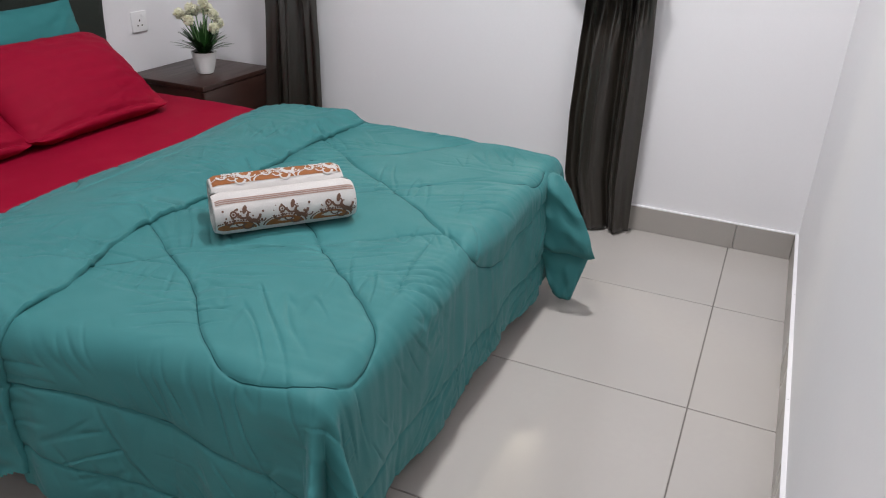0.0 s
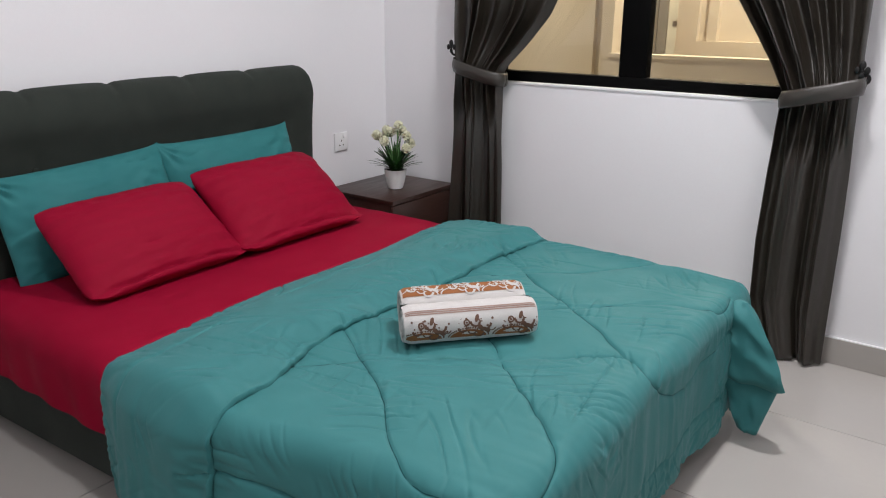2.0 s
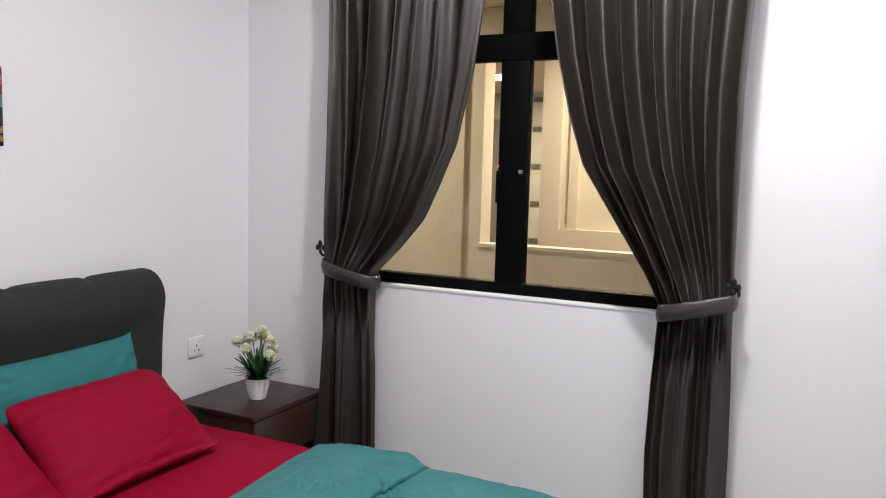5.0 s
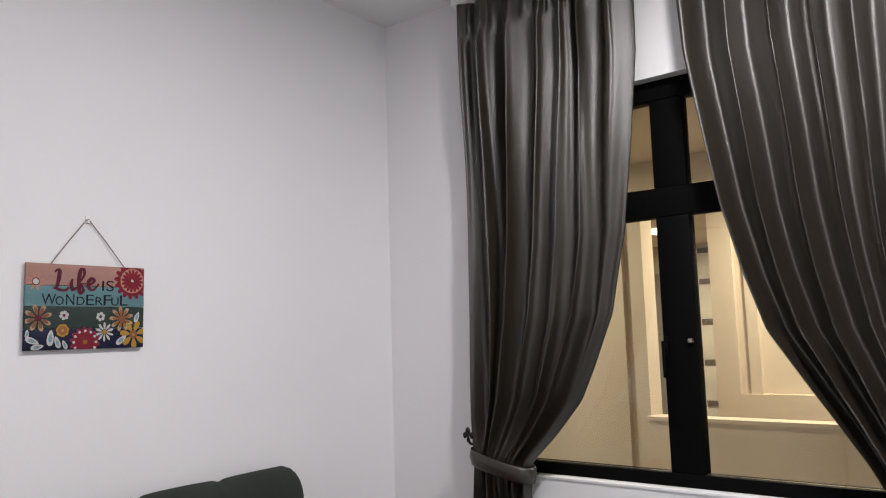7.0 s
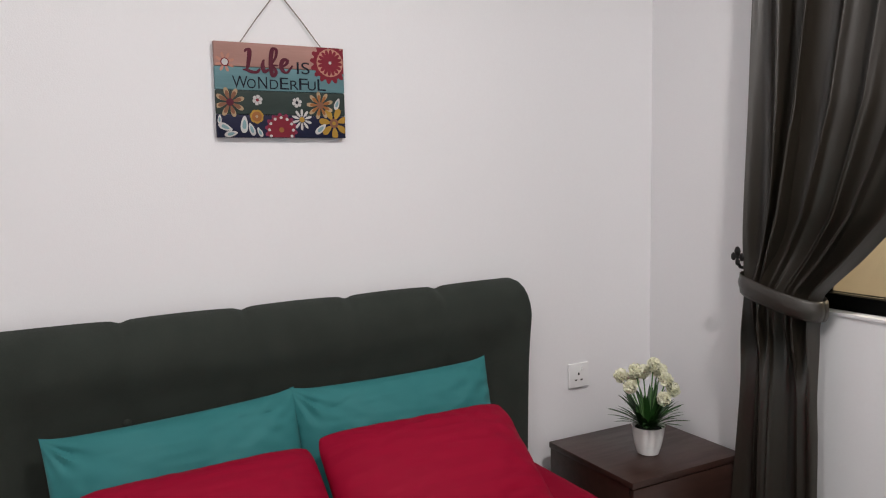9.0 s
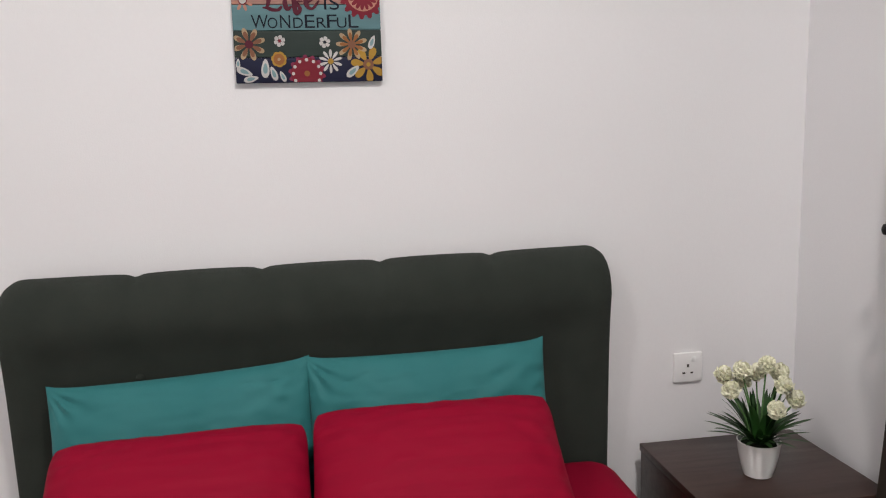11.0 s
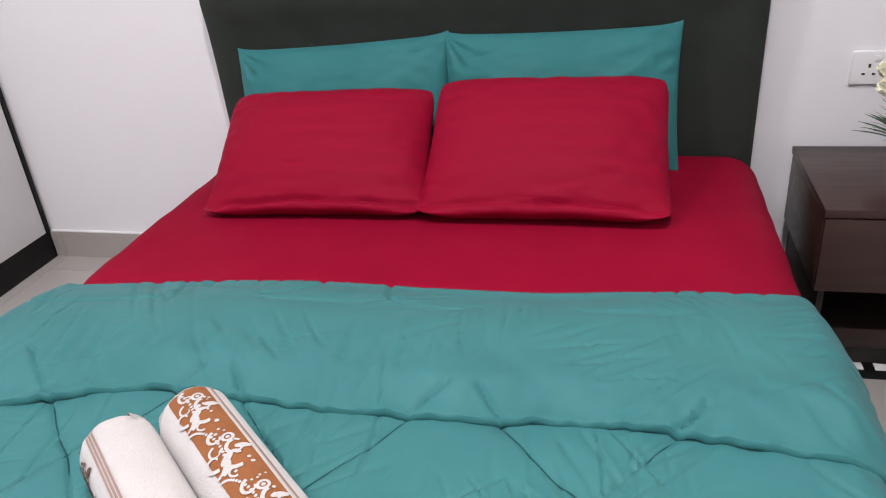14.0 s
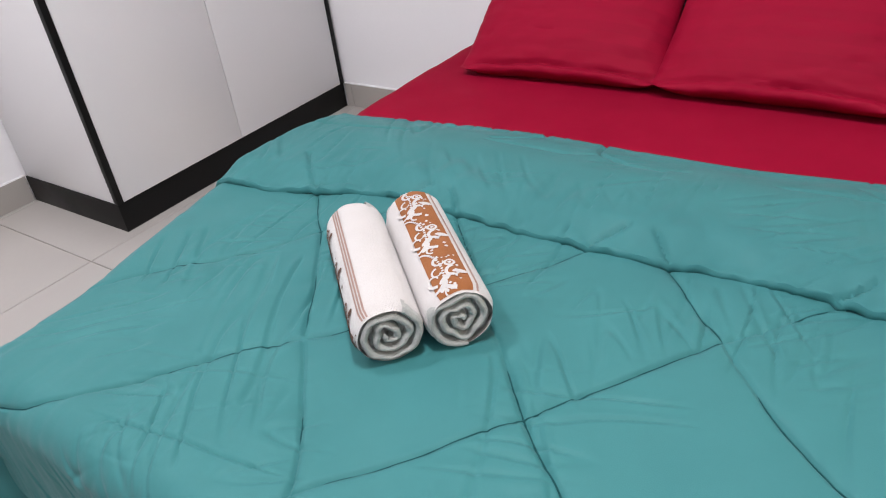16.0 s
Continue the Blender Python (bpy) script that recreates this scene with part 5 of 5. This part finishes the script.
daisy(0.885, 0.83, 0.058, 16, (("petals", P_RED, 1.0), ("disc", P_RED, 0.82), ("disc", P_PEACH, 0.66), ("petals", P_RED, 0.62), ("disc", P_RED, 0.2), ("disc", P_WHITE, 0.07)), 0.2)
daisy(0.075, 0.785, 0.026, 8, (("petals", P_PEACH, 1.0), ("disc", P_RED, 0.42), ("disc", P_WHITE, 0.32)), wide=0.55)
daisy(0.10, 0.37, 0.040, 8, (("petals", P_CREAM, 1.0), ("petals", P_BROWN, 0.8), ("disc", P_WINE, 0.25)), wide=0.62)
daisy(0.305, 0.40, 0.014, 6, (("petals", P_WHITE, 1.0), ("disc", P_RED, 0.3)))
daisy(0.61, 0.385, 0.014, 6, (("petals", P_WHITE, 1.0), ("disc", P_NAVY, 0.25)))
daisy(0.795, 0.36, 0.039, 9, (("petals", P_CREAM, 1.0), ("petals", P_ORANGE, 0.75), ("disc", P_BROWN, 0.25)), wide=0.62)
daisy(0.645, 0.20, 0.029, 10, (("petals", P_WHITE, 1.0), ("disc", P_GOLD, 0.25)), wide=0.6)
daisy(0.905, 0.165, 0.044, 7, (("petals", P_GOLD, 1.0), ("disc", P_BROWN, 0.3), ("disc", P_GOLD, 0.12)), wide=0.68)
daisy(0.295, 0.225, 0.019, 7, (("petals", P_GOLD, 1.0), ("disc", P_ORANGE, 0.7), ("disc", P_CREAM, 0.2)), wide=1.3)
daisy(0.48, 0.085, 0.046, 14, (("petals", P_PLUM, 1.0), ("disc", P_RED, 0.85), ("dots", P_WHITE, 0.72), ("petals", P_RED, 0.55), ("disc", P_ORANGE, 0.15)))
for y, z, r, a in ((0.06, 0.11, 0.020, -0.4), (0.10, 0.04, 0.018, 0.2), (0.20, 0.14, 0.023, 1.5), (0.255, 0.09, 0.018, 1.9), (0.315, 0.06, 0.014, 2.0), (0.935, 0.38, 0.017, 1.2), (0.795, 0.10, 0.020, 0.7), (0.02, 0.19, 0.012, 1.5)):
    bm = bmesh.new()
    for sc, off in ((1.0, 0.0), (0.55, 0.0003)):
        pts = []
        for k in range(14):
            b = 2 * math.pi * k / 14
            du, dv = sc * r * math.cos(b), sc * r * 0.42 * math.sin(b) * (1 - 0.3 * math.cos(b))
            pts.append((min(max(sy(y) + du * math.cos(a) - dv * math.sin(a), S_Y0 + 0.001), S_Y1 - 0.001), max(sz(z) + du * math.sin(a) + dv * math.cos(a), S_Z0 + 0.001)))
        f = bm.faces.new([bm.verts.new((0.0188 + off, p, q)) for p, q in pts])
        f.material_index = 0 if off == 0 else 1
    bmesh.ops.recalc_face_normals(bm, faces=bm.faces)
    part("painted_leaf", bm, [P_WHITE, P_AQUA], sign, smooth=False)
part("cord", tube([(0.012, sy(0.19), S_Z1 - 0.004), (0.009, sy(0.34), S_Z1 + 0.07), (0.006, sy(0.50) - 0.004, S_Z1 + 0.138), (0.006, sy(0.50), S_Z1 + 0.141), (0.006, sy(0.50) + 0.004, S_Z1 + 0.138), (0.009, sy(0.67), S_Z1 + 0.07), (0.012, sy(0.83), S_Z1 - 0.004)], 0.0016, 6), M_CORD, sign, "thin grey cord")
hook = solo("wall_hook", box(0.0008, 0.006, sy(0.5) - 0.007, sy(0.5) + 0.007, S_Z1 + 0.128, S_Z1 + 0.152, 0.002), M_PLAS, "small clear adhesive wall hook", "hook", at=(0.003, sy(0.5), S_Z1 + 0.14))
box_hook = box(0.004, 0.012, sy(0.5) - 0.003, sy(0.5) + 0.003, S_Z1 + 0.130, S_Z1 + 0.1375, 0.001)
_o = new("peg", mesh_of("peg", box_hook, M_PLAS))
_o.parent = hook
_o.matrix_parent_inverse = Matrix.Translation(-Vector((0.003, sy(0.5), S_Z1 + 0.14)))

# ---- skirting, in cut tiles ----
SK = 0.10
base_n = thing("baseboard", (1.3, -0.005, 0), "row of grey-beige skirting tiles along the walls", "skirting", kind="structure")


def skirt(x0, x1, y0, y1):
    part("tile", box(x0, x1, y0, y1, 0.0, SK, 0.0012, 1), M_SKIRT, base_n, smooth=False)
    part("sealant", box(x0, x1, y0, y1, SK, SK + 0.004), M_WALL, base_n, "white painted top edge", smooth=False)


cuts = [0.011] + [2.525 - 0.6 * k for k in range(4, -1, -1)] + [ROOM_X - 0.011]
for a, b in zip(cuts, cuts[1:]):
    skirt(a + 0.001, b - 0.001, -0.011, 0.0)
ycuts = [ROOM_Y + 0.011] + [-0.515 - 0.6 * k for k in range(4, -1, -1)] + [0.0]
for a, b in zip(ycuts, ycuts[1:]):
    if b > WD_Y + 0.005:
        skirt(0.0, 0.011, max(a, WD_Y + 0.004) + 0.001, b - 0.001)
    skirt(ROOM_X - 0.011, ROOM_X, a + 0.001, b - 0.001)
xs = [WD_X + 0.001, 1.30, 1.90, 2.50, ROOM_X - 0.012]
for a, b in zip(xs, xs[1:]):
    skirt(a + 0.001, b - 0.001, ROOM_Y, ROOM_Y + 0.011)

# ---- floor tiles ----
gx = [0.0] + [2.51 - 0.6 * k for k in range(4, -1, -1)] + [ROOM_X]
gy = [ROOM_Y] + [-0.515 - 0.6 * k for k in range(5, -1, -1) if -0.515 - 0.6 * k > ROOM_Y + 0.01] + [0.0]
TILE_MESHES = {}
J = 0.0016
for xa, xb in zip(gx, gx[1:]):
    for ya, yb in zip(gy, gy[1:]):
        key = (round(xb - xa, 4), round(yb - ya, 4))
        if key not in TILE_MESHES:
            w, d = key[0] / 2 - J, key[1] / 2 - J
            TILE_MESHES[key] = mesh_of("tile", box(-w, w, -d, d, -0.008, 0.0, 0.0012, 1), M_TILE, smooth=False)
        t_ = new("tile", TILE_MESHES[key])
        t_.location = ((xa + xb) / 2, (ya + yb) / 2, 0.0)
        t_.parent = floor
